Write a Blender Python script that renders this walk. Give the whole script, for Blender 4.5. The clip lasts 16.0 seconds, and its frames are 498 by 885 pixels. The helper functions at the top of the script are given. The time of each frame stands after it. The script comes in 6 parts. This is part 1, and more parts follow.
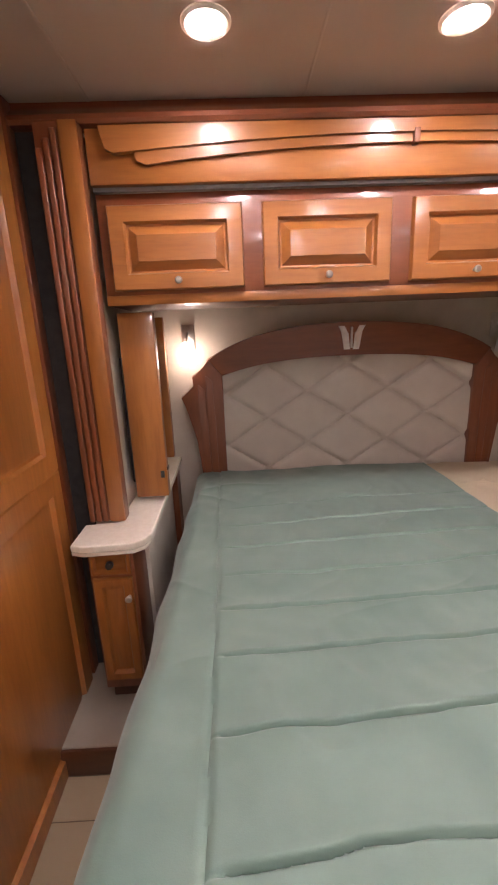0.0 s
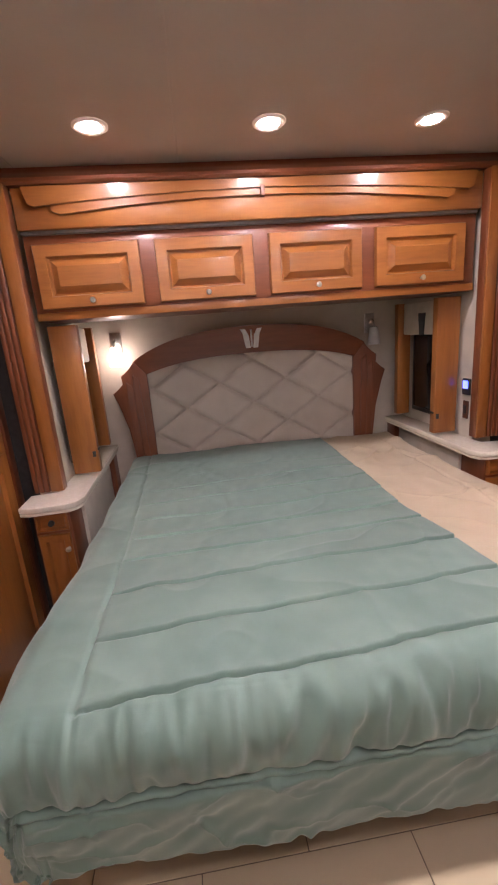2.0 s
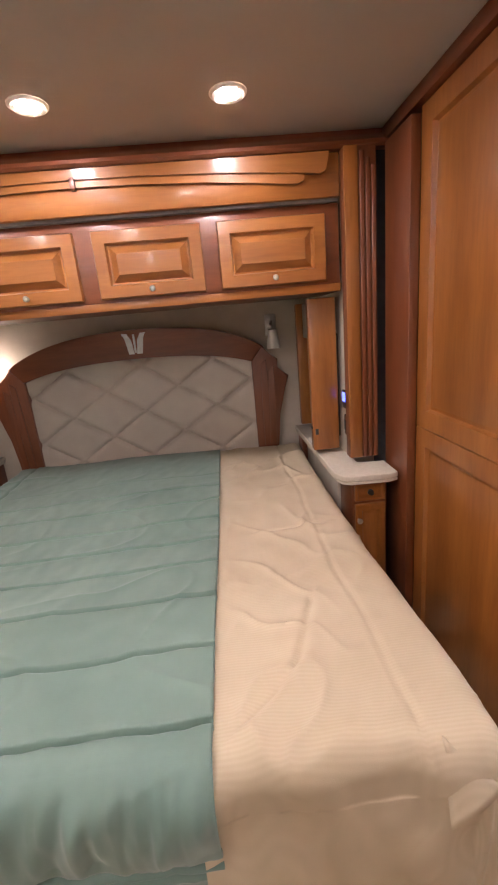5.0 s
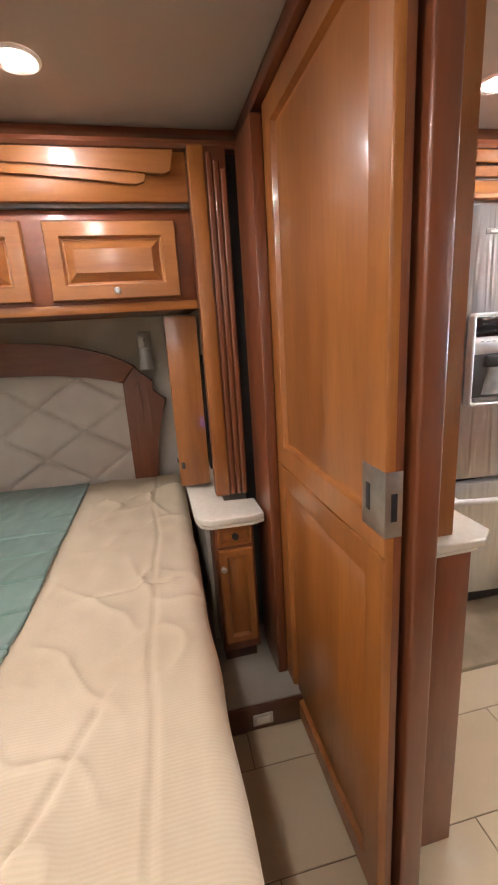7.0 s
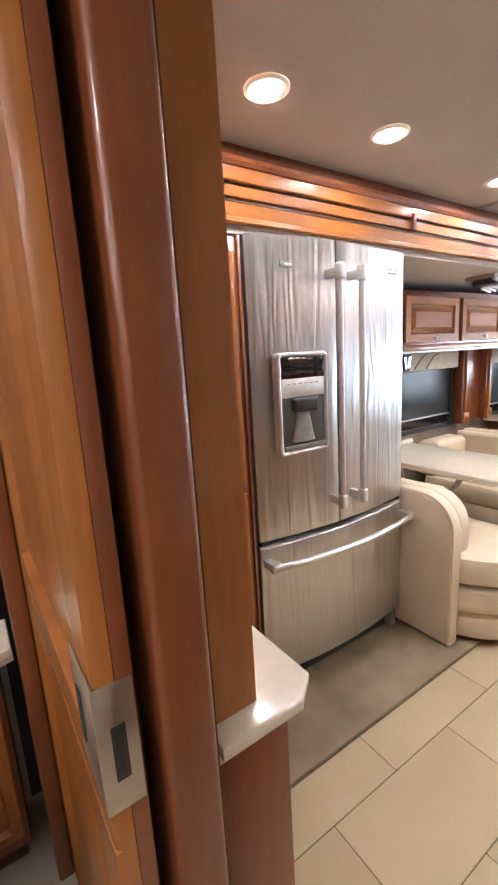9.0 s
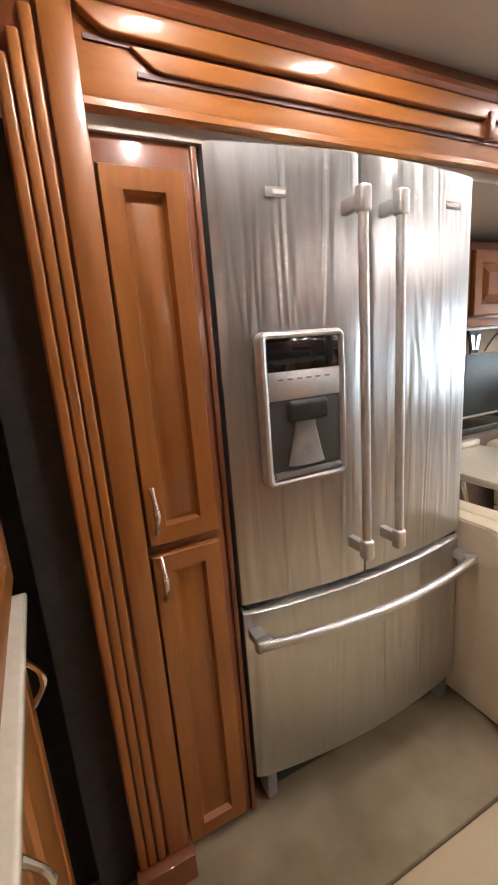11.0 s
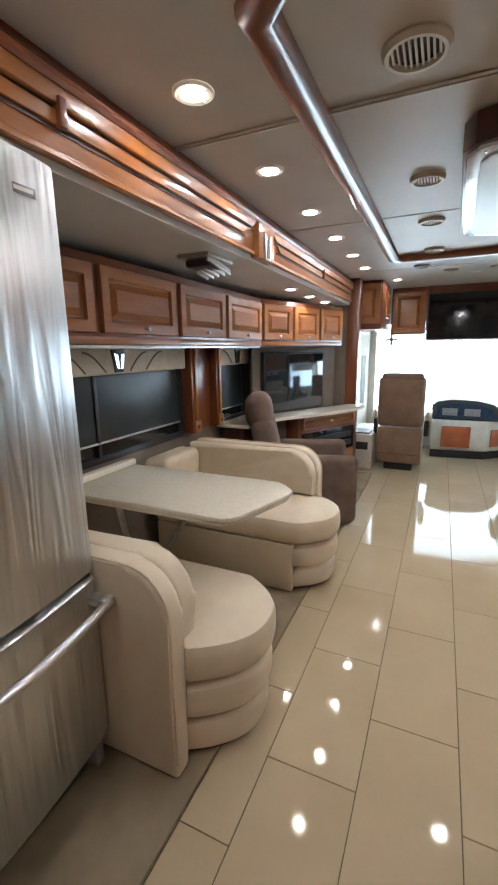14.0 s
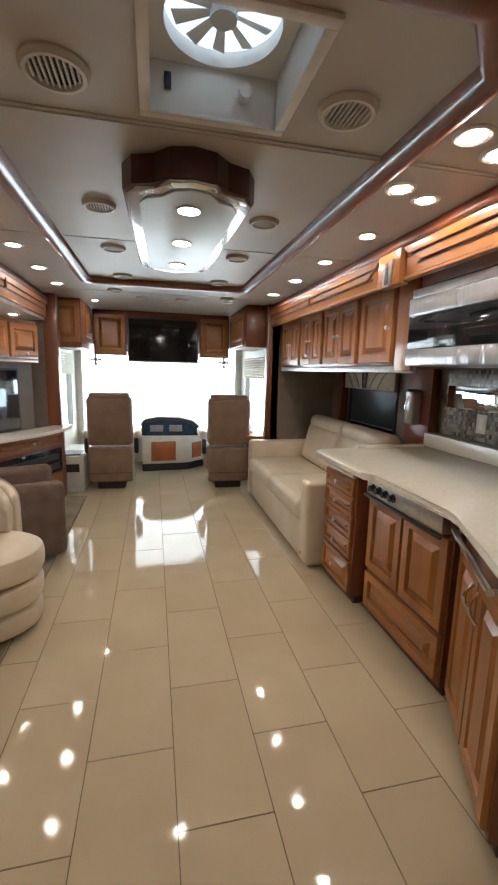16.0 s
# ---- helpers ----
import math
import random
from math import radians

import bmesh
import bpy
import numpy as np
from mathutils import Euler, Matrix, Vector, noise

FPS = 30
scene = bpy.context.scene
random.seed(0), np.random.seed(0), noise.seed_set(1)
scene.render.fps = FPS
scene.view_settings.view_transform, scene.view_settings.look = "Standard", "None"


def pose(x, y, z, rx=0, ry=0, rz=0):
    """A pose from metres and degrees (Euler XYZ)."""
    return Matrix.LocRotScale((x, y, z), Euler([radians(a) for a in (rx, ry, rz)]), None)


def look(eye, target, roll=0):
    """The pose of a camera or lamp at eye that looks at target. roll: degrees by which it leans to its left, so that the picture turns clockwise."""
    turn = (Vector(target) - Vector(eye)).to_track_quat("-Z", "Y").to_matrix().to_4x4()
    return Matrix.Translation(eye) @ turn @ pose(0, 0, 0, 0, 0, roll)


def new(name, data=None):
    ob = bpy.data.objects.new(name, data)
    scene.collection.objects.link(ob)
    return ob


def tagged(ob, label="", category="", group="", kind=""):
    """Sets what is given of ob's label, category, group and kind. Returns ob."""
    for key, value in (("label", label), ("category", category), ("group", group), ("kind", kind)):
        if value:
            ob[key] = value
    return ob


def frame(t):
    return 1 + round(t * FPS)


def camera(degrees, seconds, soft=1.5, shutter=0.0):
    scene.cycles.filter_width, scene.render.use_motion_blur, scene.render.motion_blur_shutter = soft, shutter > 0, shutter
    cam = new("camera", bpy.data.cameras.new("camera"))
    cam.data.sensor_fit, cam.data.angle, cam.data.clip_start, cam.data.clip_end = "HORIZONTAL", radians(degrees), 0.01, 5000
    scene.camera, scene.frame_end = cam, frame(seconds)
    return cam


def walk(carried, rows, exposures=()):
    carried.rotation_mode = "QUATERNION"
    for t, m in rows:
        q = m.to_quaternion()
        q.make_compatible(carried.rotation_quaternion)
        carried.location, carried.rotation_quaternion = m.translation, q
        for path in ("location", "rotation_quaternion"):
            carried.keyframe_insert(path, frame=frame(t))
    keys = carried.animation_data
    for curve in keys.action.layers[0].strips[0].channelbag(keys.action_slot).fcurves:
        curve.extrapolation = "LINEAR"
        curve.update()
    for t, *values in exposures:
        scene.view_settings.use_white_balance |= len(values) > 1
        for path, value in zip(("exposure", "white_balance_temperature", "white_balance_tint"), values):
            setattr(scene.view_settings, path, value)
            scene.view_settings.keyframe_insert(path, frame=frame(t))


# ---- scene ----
cam = camera(61.5, 16.0, soft=2.1)
PATH = [
    (0, (0.173, 0.043, 1.457), (0.204, 1.976, 0.947), -2.4),
    (0.5, (0.141, -0.132, 1.402), (0.275, 1.755, 0.753), -2.7),
    (1, (0.22, -0.325, 1.416), (0.209, 1.563, 0.756), -4.5),
    (1.5, (0.31, -0.443, 1.43), (0.411, 1.468, 0.849), -4.8),
    (2, (0.413, -0.45, 1.446), (0.61, 1.474, 0.938), -4.6),
    (2.5, (0.573, -0.4, 1.447), (0.912, 1.499, 0.917), -3.4),
    (3, (0.742, -0.377, 1.469), (1.104, 1.517, 0.939), -3.3),
    (3.2, (0.811, -0.373, 1.46), (1.081, 1.536, 0.929), -4.0),
    (5.3, (1.358, -0.297, 1.453), (1.36, 1.627, 0.909), -5.3),
    (5.5, (1.421, -0.302, 1.451), (1.367, 1.618, 0.892), -5.0),
    (6, (1.555, -0.312, 1.456), (1.507, 1.618, 0.934), -4.7),
    (6.5, (1.603, -0.245, 1.445), (1.688, 1.687, 0.934), -4.7),
    (7, (1.635, -0.087, 1.453), (2.011, 1.813, 0.954), -3.7),
    (7.5, (1.648, 0.045, 1.45), (2.323, 1.862, 0.958), -3.5),
    (8, (1.719, 0.13, 1.443), (2.534, 1.888, 0.947), -2.4),
    (8.5, (1.838, 0.191, 1.46), (2.814, 1.888, 1.048), -2.4),
    (8.6, (1.864, 0.196, 1.457), (2.884, 1.874, 1.076), -2.5),
    (8.7, (1.892, 0.205, 1.462), (2.969, 1.846, 1.077), -3.2),
    (10.8, (2.408, 0.531, 1.453), (3.241, 2.294, 1.007), -4.9),
    (11, (2.446, 0.569, 1.453), (3.271, 2.334, 0.999), -4.4),
    (11.5, (2.557, 0.633, 1.438), (3.445, 2.371, 0.999), -2.9),
    (12, (2.662, 0.632, 1.434), (3.794, 2.229, 1.023), -1.4),
    (12.5, (2.715, 0.624, 1.426), (4.057, 2.047, 1.012), -0.2),
    (13, (2.752, 0.617, 1.423), (4.279, 1.841, 1.011), 0.0),
    (13.5, (2.783, 0.594, 1.424), (4.451, 1.615, 1.007), -0.1),
    (14, (2.809, 0.563, 1.425), (4.586, 1.373, 0.992), -0.7),
    (14.5, (2.824, 0.524, 1.421), (4.69, 1.096, 0.985), -1.9),
    (15, (2.838, 0.493, 1.427), (4.773, 0.764, 1.0), -2.2),
    (15.5, (2.839, 0.473, 1.428), (4.801, 0.411, 1.048), -0.7),
    (16, (2.846, 0.452, 1.423), (4.768, 0.012, 1.088), 1.4),
]
EXPOSURES = [(0.0, 0.5, 6300, 27), (1.0, 0.5, 6200, 29), (1.5, 0.45, 6000, 27), (2.5, 0.4, 6100, 28), (3.0, 0.42, 6300, 32), (5.5, 0.4, 6150, 18), (6.5, 0.55, 6050, 14), (8.5, 0.55, 6000, 13), (11.0, 0.1, 6350, 11), (12.0, -0.05, 6150, 8), (13.0, -0.45, 5850, 7), (14.5, -0.65, 6050, 8), (16.0, -0.85, 6500, 10)]
walk(cam, [(t, look(eye, target, roll)) for t, eye, target, roll in PATH], EXPOSURES)

# ---- light ----
world = bpy.data.worlds.new("world")
world.use_nodes = True
scene.world = world
wn = world.node_tree
sky = wn.nodes.new("ShaderNodeTexSky")
sky.sky_type, sky.sun_disc = "NISHITA", False
sky.sun_elevation, sky.sun_rotation = radians(50), radians(120)
wn.links.new(sky.outputs[0], wn.nodes["Background"].inputs[0])
wn.nodes["Background"].inputs[1].default_value = 0.15
sun_data = bpy.data.lights.new("sun", "SUN")
sun_data.energy, sun_data.angle, sun_data.color = 3.0, radians(0.6), (1.0, 0.95, 0.88)
sun = new("sun", sun_data)
sun.matrix_world = look((14, -8, 14), (8, 0, 0))
LAMP = 300.0
CEIL = 2.115


# ---- materials ----
def material(name, color, rough=0.5, metal=0.0, coat=0.0):
    m = bpy.data.materials.new(name)
    m.use_nodes = True
    b = m.node_tree.nodes["Principled BSDF"]
    b.inputs["Base Color"].default_value = (*color, 1)
    b.inputs["Roughness"].default_value = rough
    b.inputs["Metallic"].default_value = metal
    b.inputs["Coat Weight"].default_value = coat
    b.inputs["Coat Roughness"].default_value = 0.12
    return m


def node(m, kind, **values):
    n = m.node_tree.nodes.new(kind)
    for k, v in values.items():
        n.inputs[k].default_value = v
    return n


def link(m, a, b):
    m.node_tree.links.new(a, b)


def coords(m, scale, shuffle=0.0):
    """Object coordinates in metres, stretched, and shifted at random from object to object."""
    tc, mp = node(m, "ShaderNodeTexCoord"), node(m, "ShaderNodeMapping", Scale=scale)
    src = tc.outputs["Object"]
    if shuffle:
        info, mul, add = node(m, "ShaderNodeObjectInfo"), node(m, "ShaderNodeMath"), node(m, "ShaderNodeVectorMath")
        mul.operation, add.operation = "MULTIPLY", "ADD"
        mul.inputs[1].default_value = shuffle
        link(m, info.outputs["Random"], mul.inputs[0])
        link(m, src, add.inputs[0])
        link(m, mul.outputs[0], add.inputs[1])
        src = add.outputs[0]
    link(m, src, mp.inputs["Vector"])
    return mp.outputs[0]


def mottle(m, vec, dark, light, scale, detail=6.0, lo=0.3, hi=0.7, distort=0.0):
    """Colour that wavers between two tones. Returns the factor."""
    nz, ramp = node(m, "ShaderNodeTexNoise", Scale=scale, Detail=detail, Distortion=distort), node(m, "ShaderNodeValToRGB")
    link(m, vec, nz.inputs["Vector"])
    link(m, nz.outputs["Fac"], ramp.inputs[0])
    e = ramp.color_ramp.elements
    e[0].position, e[0].color, e[1].position, e[1].color = lo, (*dark, 1), hi, (*light, 1)
    return nz.outputs["Fac"], ramp.outputs["Color"]


def bump(m, fac, strength, distance=0.002):
    bp, b = node(m, "ShaderNodeBump", Strength=strength, Distance=distance), m.node_tree.nodes["Principled BSDF"]
    link(m, fac, bp.inputs["Height"])
    if b.inputs["Normal"].is_linked:
        link(m, b.inputs["Normal"].links[0].from_socket, bp.inputs["Normal"])
    link(m, bp.outputs[0], b.inputs["Normal"])


def surface(name, dark, light, scale, rough, stretch=(1, 1, 1), fine=0.0, fine_scale=400, shuffle=0.0, metal=0.0, coat=0.0, relief=0.0, distort=0.0, lo=0.3, hi=0.7):
    m = material(name, light, rough, metal, coat)
    vec = coords(m, stretch, shuffle)
    fac, col = mottle(m, vec, dark, light, scale, distort=distort, lo=lo, hi=hi)
    link(m, col, m.node_tree.nodes["Principled BSDF"].inputs["Base Color"])
    if relief:
        bump(m, fac, relief, 0.004)
    if fine:
        nz = node(m, "ShaderNodeTexNoise", Scale=fine_scale, Detail=3.0)
        link(m, vec, nz.inputs["Vector"])
        bump(m, nz.outputs["Fac"], fine, 0.001)
    return m


def wood(name, dark, light, stretch, rough=0.42, coat=0.6):
    """Stained, lacquered wood: broad tone, fine streaks along the grain."""
    m = material(name, light, rough, 0, coat)
    b = m.node_tree.nodes["Principled BSDF"]
    vec = coords(m, stretch, 7.0)
    _, broad = mottle(m, vec, dark, light, 1.6, 4.0, 0.25, 0.75, 0.4)
    streak, col2 = mottle(m, vec, (0.72, 0.68, 0.62), (1, 1, 1), 14.0, 8.0, 0.35, 0.6, 0.6)
    mix = node(m, "ShaderNodeMix")
    mix.data_type, mix.blend_type = "RGBA", "MULTIPLY"
    mix.inputs["Factor"].default_value = 0.4
    link(m, broad, mix.inputs["A"])
    link(m, col2, mix.inputs["B"])
    link(m, mix.outputs["Result"], b.inputs["Base Color"])
    bump(m, streak, 0.06, 0.001)
    b.inputs["Coat Roughness"].default_value = 0.13
    return m


HONEY_D, HONEY_L = (0.25, 0.081, 0.014), (0.42, 0.154, 0.029)
CHERRY_D, CHERRY_L = (0.135, 0.036, 0.012), (0.245, 0.071, 0.023)
wood_x = wood("honey_wood_level", HONEY_D, HONEY_L, (0.6, 5, 5))
wood_y = wood("honey_wood_across", HONEY_D, HONEY_L, (5, 0.6, 5))
wood_z = wood("honey_wood_upright", HONEY_D, HONEY_L, (5, 5, 0.6))
cherry_x = wood("cherry_wood_level", CHERRY_D, CHERRY_L, (0.6, 5, 5))
cherry_z = wood("cherry_wood_upright", CHERRY_D, CHERRY_L, (5, 5, 0.6))
cherry_y = wood("cherry_wood_across", CHERRY_D, CHERRY_L, (5, 0.6, 5))
dark_wood = wood("dark_step_wood", (0.06, 0.02, 0.01), (0.13, 0.045, 0.02), (0.8, 4, 4))
dull_wood = wood("dull_honey_wood", (0.30, 0.11, 0.03), (0.42, 0.165, 0.05), (5, 5, 0.6), 0.6, 0.0)
# Dark brown for plinths and seams; in gaps and under mouldings it paints shade.
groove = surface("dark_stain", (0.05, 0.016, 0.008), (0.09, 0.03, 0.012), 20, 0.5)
ceiling_vinyl = surface("ceiling_vinyl", (0.45, 0.415, 0.375), (0.50, 0.465, 0.42), 3, 0.42, fine=0.12, fine_scale=260, relief=0.02)
wall_paper = surface("wall_paper", (0.50, 0.44, 0.36), (0.57, 0.51, 0.42), 9, 0.7, fine=0.25, fine_scale=180)
taupe_wall = surface("taupe_vinyl", (0.17, 0.135, 0.105), (0.21, 0.17, 0.135), 8, 0.6, fine=0.25, fine_scale=200)
felt = surface("charcoal_seal", (0.028, 0.026, 0.026), (0.045, 0.042, 0.041), 30, 0.85, fine=0.4, fine_scale=500)
tile_stuff = surface("porcelain", (0.43, 0.338, 0.215), (0.495, 0.40, 0.265), 2.2, 0.06, shuffle=9.0, lo=0.25, hi=0.75)
tile_stuff.node_tree.nodes["Principled BSDF"].inputs["Specular IOR Level"].default_value = 0.28
grout = surface("grout", (0.12, 0.085, 0.055), (0.18, 0.13, 0.09), 40, 0.85, fine=0.4)
carpet = surface("carpet_pile", (0.19, 0.15, 0.092), (0.31, 0.25, 0.165), 5, 0.95, fine=0.9, fine_scale=700, relief=0.3)
slide_floor = surface("slide_floor_vinyl", (0.27, 0.235, 0.185), (0.335, 0.295, 0.235), 5, 0.55, fine=0.2)
quartz = surface("cream_quartz", (0.70, 0.642, 0.525), (0.735, 0.68, 0.565), 60, 0.22, coat=0.3, lo=0.4, hi=0.6)
leather = surface("cream_leather", (0.61, 0.505, 0.365), (0.685, 0.585, 0.44), 6, 0.42, fine=0.3, fine_scale=320, relief=0.12)
brown_leather = surface("brown_leather", (0.19, 0.12, 0.078), (0.25, 0.165, 0.11), 7, 0.55, fine=0.35, fine_scale=300, relief=0.1)
brown_suede = surface("brown_suede", (0.11, 0.07, 0.052), (0.165, 0.112, 0.087), 8, 0.85, fine=0.5, fine_scale=400, relief=0.2)
teal = surface("teal_sateen", (0.128, 0.204, 0.168), (0.170, 0.252, 0.208), 5, 0.6, fine=0.25, fine_scale=500, relief=0.25)
teal.node_tree.nodes["Principled BSDF"].inputs["Sheen Weight"].default_value = 0.25
hb_leather = surface("taupe_leather", (0.46, 0.40, 0.33), (0.53, 0.47, 0.39), 6, 0.45, fine=0.3, fine_scale=320, relief=0.1)
chrome = surface("chrome", (0.72, 0.72, 0.72), (0.85, 0.85, 0.85), 30, 0.14, metal=1.0)
nickel = surface("satin_nickel", (0.50, 0.48, 0.45), (0.62, 0.60, 0.57), 40, 0.35, metal=1.0)
black_gloss = surface("black_gloss", (0.008, 0.008, 0.009), (0.014, 0.014, 0.016), 20, 0.08)
black_plastic = surface("black_plastic", (0.014, 0.014, 0.015), (0.028, 0.028, 0.03), 60, 0.4, fine=0.2)
white_plastic = surface("white_plastic", (0.70, 0.68, 0.63), (0.76, 0.74, 0.69), 20, 0.4, fine=0.1)
grey_plastic = surface("grey_plastic", (0.20, 0.20, 0.20), (0.27, 0.27, 0.27), 30, 0.4)
# Dark grey that carries the shade of the dispenser's hollow.
hollow_grey = surface("hollow_grey", (0.05, 0.05, 0.05), (0.075, 0.073, 0.07), 12, 0.35)
cream_plastic = surface("cream_plastic", (0.58, 0.55, 0.48), (0.66, 0.63, 0.56), 10, 0.4, fine=0.2)
mesh_dark = surface("night_shade", (0.016, 0.022, 0.026), (0.028, 0.036, 0.042), 12, 0.35)
frost = surface("frosted_acrylic", (0.50, 0.56, 0.58), (0.56, 0.62, 0.64), 5, 0.3)
mirror = material("mirror_glass", (0.82, 0.85, 0.86), 0.02, 1.0)
fabric_valance = surface("cream_fabric", (0.50, 0.45, 0.36), (0.60, 0.54, 0.44), 18, 0.8, fine=0.4)
swirl_fabric = surface("grey_piping", (0.13, 0.12, 0.11), (0.2, 0.18, 0.16), 40, 0.7)
orange_wood = wood("console_wood", (0.30, 0.07, 0.02), (0.46, 0.13, 0.04), (0.8, 5, 5))
blue_glass = surface("gauge_glass", (0.015, 0.03, 0.06), (0.03, 0.06, 0.11), 15, 0.15)

tan = surface("tan_stripe_cotton", (0.51, 0.41, 0.275), (0.595, 0.49, 0.345), 4, 0.75, fine=0.25, fine_scale=500, relief=0.25)
wv = node(tan, "ShaderNodeTexWave", Scale=42.0, Distortion=0.15)
wv.bands_direction = "Y"
link(tan, coords(tan, (1, 1, 1)), wv.inputs["Vector"])
bump(tan, wv.outputs["Fac"], 0.14, 0.001)
tb = tan.node_tree.nodes["Principled BSDF"]
tmix = node(tan, "ShaderNodeMix")
tmix.data_type, tmix.blend_type = "RGBA", "MULTIPLY"
tmix.inputs["B"].default_value = (0.95, 0.945, 0.93, 1)
link(tan, tb.inputs["Base Color"].links[0].from_socket, tmix.inputs["A"])
link(tan, wv.outputs["Fac"], tmix.inputs["Factor"])
link(tan, tmix.outputs["Result"], tb.inputs["Base Color"])

steel = material("brushed_steel", (0.6, 0.6, 0.6), 0.36, 1.0)
sv = coords(steel, (60, 60, 0.8), 3.0)
sf, sc = mottle(steel, sv, (0.55, 0.555, 0.56), (0.60, 0.605, 0.61), 4.0, 8.0)
link(steel, sc, steel.node_tree.nodes["Principled BSDF"].inputs["Base Color"])
steel.node_tree.nodes["Principled BSDF"].inputs["Anisotropic"].default_value = 0.6
bump(steel, sf, 0.03, 0.001)
swell = node(steel, "ShaderNodeTexNoise", Scale=1.0, Detail=1.5)
swell.inputs["Distortion"].default_value = 0.8
link(steel, coords(steel, (17, 17, 1.5), 5.0), swell.inputs["Vector"])
bump(steel, swell.outputs["Fac"], 0.40, 0.026)
steel_bar = surface("satin_steel", (0.66, 0.67, 0.68), (0.76, 0.77, 0.78), 40, 0.42, metal=1.0)

glass = material("window_glass", (1, 1, 1), 0.01)
glass.node_tree.nodes["Principled BSDF"].inputs["Transmission Weight"].default_value = 1.0
glass.node_tree.nodes["Principled BSDF"].inputs["IOR"].default_value = 1.1


def glow(name, color, strength):
    m = material(name, (0.8, 0.8, 0.8), 0.4)
    b = m.node_tree.nodes["Principled BSDF"]
    b.inputs["Emission Color"].default_value = (*color, 1)
    b.inputs["Emission Strength"].default_value = strength
    return m


lamp_face = glow("lamp_face", (1.0, 0.92, 0.84), LAMP)
sconce_face = glow("sconce_glass_lit", (1.0, 0.84, 0.66), 15.0)
sconce_dull = surface("sconce_glass", (0.52, 0.50, 0.47), (0.58, 0.56, 0.53), 12, 0.3)
screen_blue = glow("blue_display", (0.03, 0.10, 1.0), 2.5)
hatch_glow = glow("hatch_dome_daylight", (0.62, 0.80, 1.0), 2.6)
outside_blue = glow("blue_outdoors", (0.55, 0.80, 1.0), 9.0)
outside = glow("bright_outdoors", (0.84, 0.95, 1.0), 10.5)


# ---- builders ----
def mesh_of(name, bm, mat, smooth=35):
    me = bpy.data.meshes.new(name)
    bmesh.ops.recalc_face_normals(bm, faces=bm.faces)
    bm.to_mesh(me)
    bm.free()
    me.materials.append(mat)
    if smooth:
        me.polygons.foreach_set("use_smooth", [True] * len(me.polygons))
        me.set_sharp_from_angle(angle=radians(smooth))
    return me


def part(name, bm, mat, parent=None, label="", at=None, smooth=35):
    """One mesh object under a thing or a part, in its parent's own coordinates."""
    ob = new(name, mesh_of(name, bm, mat, smooth))
    if parent is not None:
        ob.parent = parent
    if at is not None:
        ob.matrix_basis = at
    if label:
        ob["label"] = label
    return ob


def thing(name, label, category, at=None, group=""):
    ob = new(name)
    ob.empty_display_size = 0.05
    if at is not None:
        ob.matrix_basis = at
    return tagged(ob, label, category, group)


def structure(name, bm, mat, label="", smooth=35):
    return tagged(part(name, bm, mat, smooth=smooth), label, kind="structure")


def box(x0, x1, y0, y1, z0, z1, bev=0.003, seg=2, bm=None):
    bm = bm or bmesh.new()
    g = bmesh.ops.create_cube(bm, size=1.0)
    vs = g["verts"]
    bmesh.ops.transform(bm, verts=vs, matrix=Matrix.Translation(((x0 + x1) / 2, (y0 + y1) / 2, (z0 + z1) / 2)) @ Matrix.Diagonal((abs(x1 - x0), abs(y1 - y0), abs(z1 - z0), 1)))
    if bev:
        es = list({e for v in vs for e in v.link_edges})
        bmesh.ops.bevel(bm, geom=es, offset=bev, segments=seg, profile=0.5, affect="EDGES", clamp_overlap=True)
    return bm


def prism(pts, axis, a, b, bm=None, bev=0.0):
    """A polygon in the two other axes, drawn out along axis from a to b."""
    bm = bm or bmesh.new()

    def at(u, v, w):
        return (w, u, v) if axis == "x" else (u, w, v) if axis == "y" else (u, v, w)

    lo, hi = [bm.verts.new(at(u, v, a)) for u, v in pts], [bm.verts.new(at(u, v, b)) for u, v in pts]
    fs = [bm.faces.new(lo), bm.faces.new(hi)]
    for i in range(len(pts)):
        j = (i + 1) % len(pts)
        fs.append(bm.faces.new((lo[i], lo[j], hi[j], hi[i])))
    if bev:
        es = [e for e in fs[0].edges] + [e for e in fs[1].edges]
        bmesh.ops.bevel(bm, geom=es, offset=bev, segments=3, profile=0.5, affect="EDGES", clamp_overlap=True)
    return bm


def tube(pts, r, n=10, bm=None, cap=True):
    bm = bm or bmesh.new()
    pts = [Vector(p) for p in pts]
    rings, side = [], None
    for i, p in enumerate(pts):
        d = (pts[min(i + 1, len(pts) - 1)] - pts[max(i - 1, 0)]).normalized()
        if side is None:
            side = d.orthogonal().normalized()
        side = (side - d * side.dot(d)).normalized()
        up = d.cross(side)
        rr = r[i] if isinstance(r, (list, tuple)) else r
        rings.append([bm.verts.new(p + (side * math.cos(2 * math.pi * k / n) + up * math.sin(2 * math.pi * k / n)) * rr) for k in range(n)])
    for a, b in zip(rings, rings[1:]):
        for k in range(n):
            bm.faces.new((a[k], a[(k + 1) % n], b[(k + 1) % n], b[k]))
    if cap:
        bm.faces.new(rings[0])
        bm.faces.new(rings[-1])
    return bm


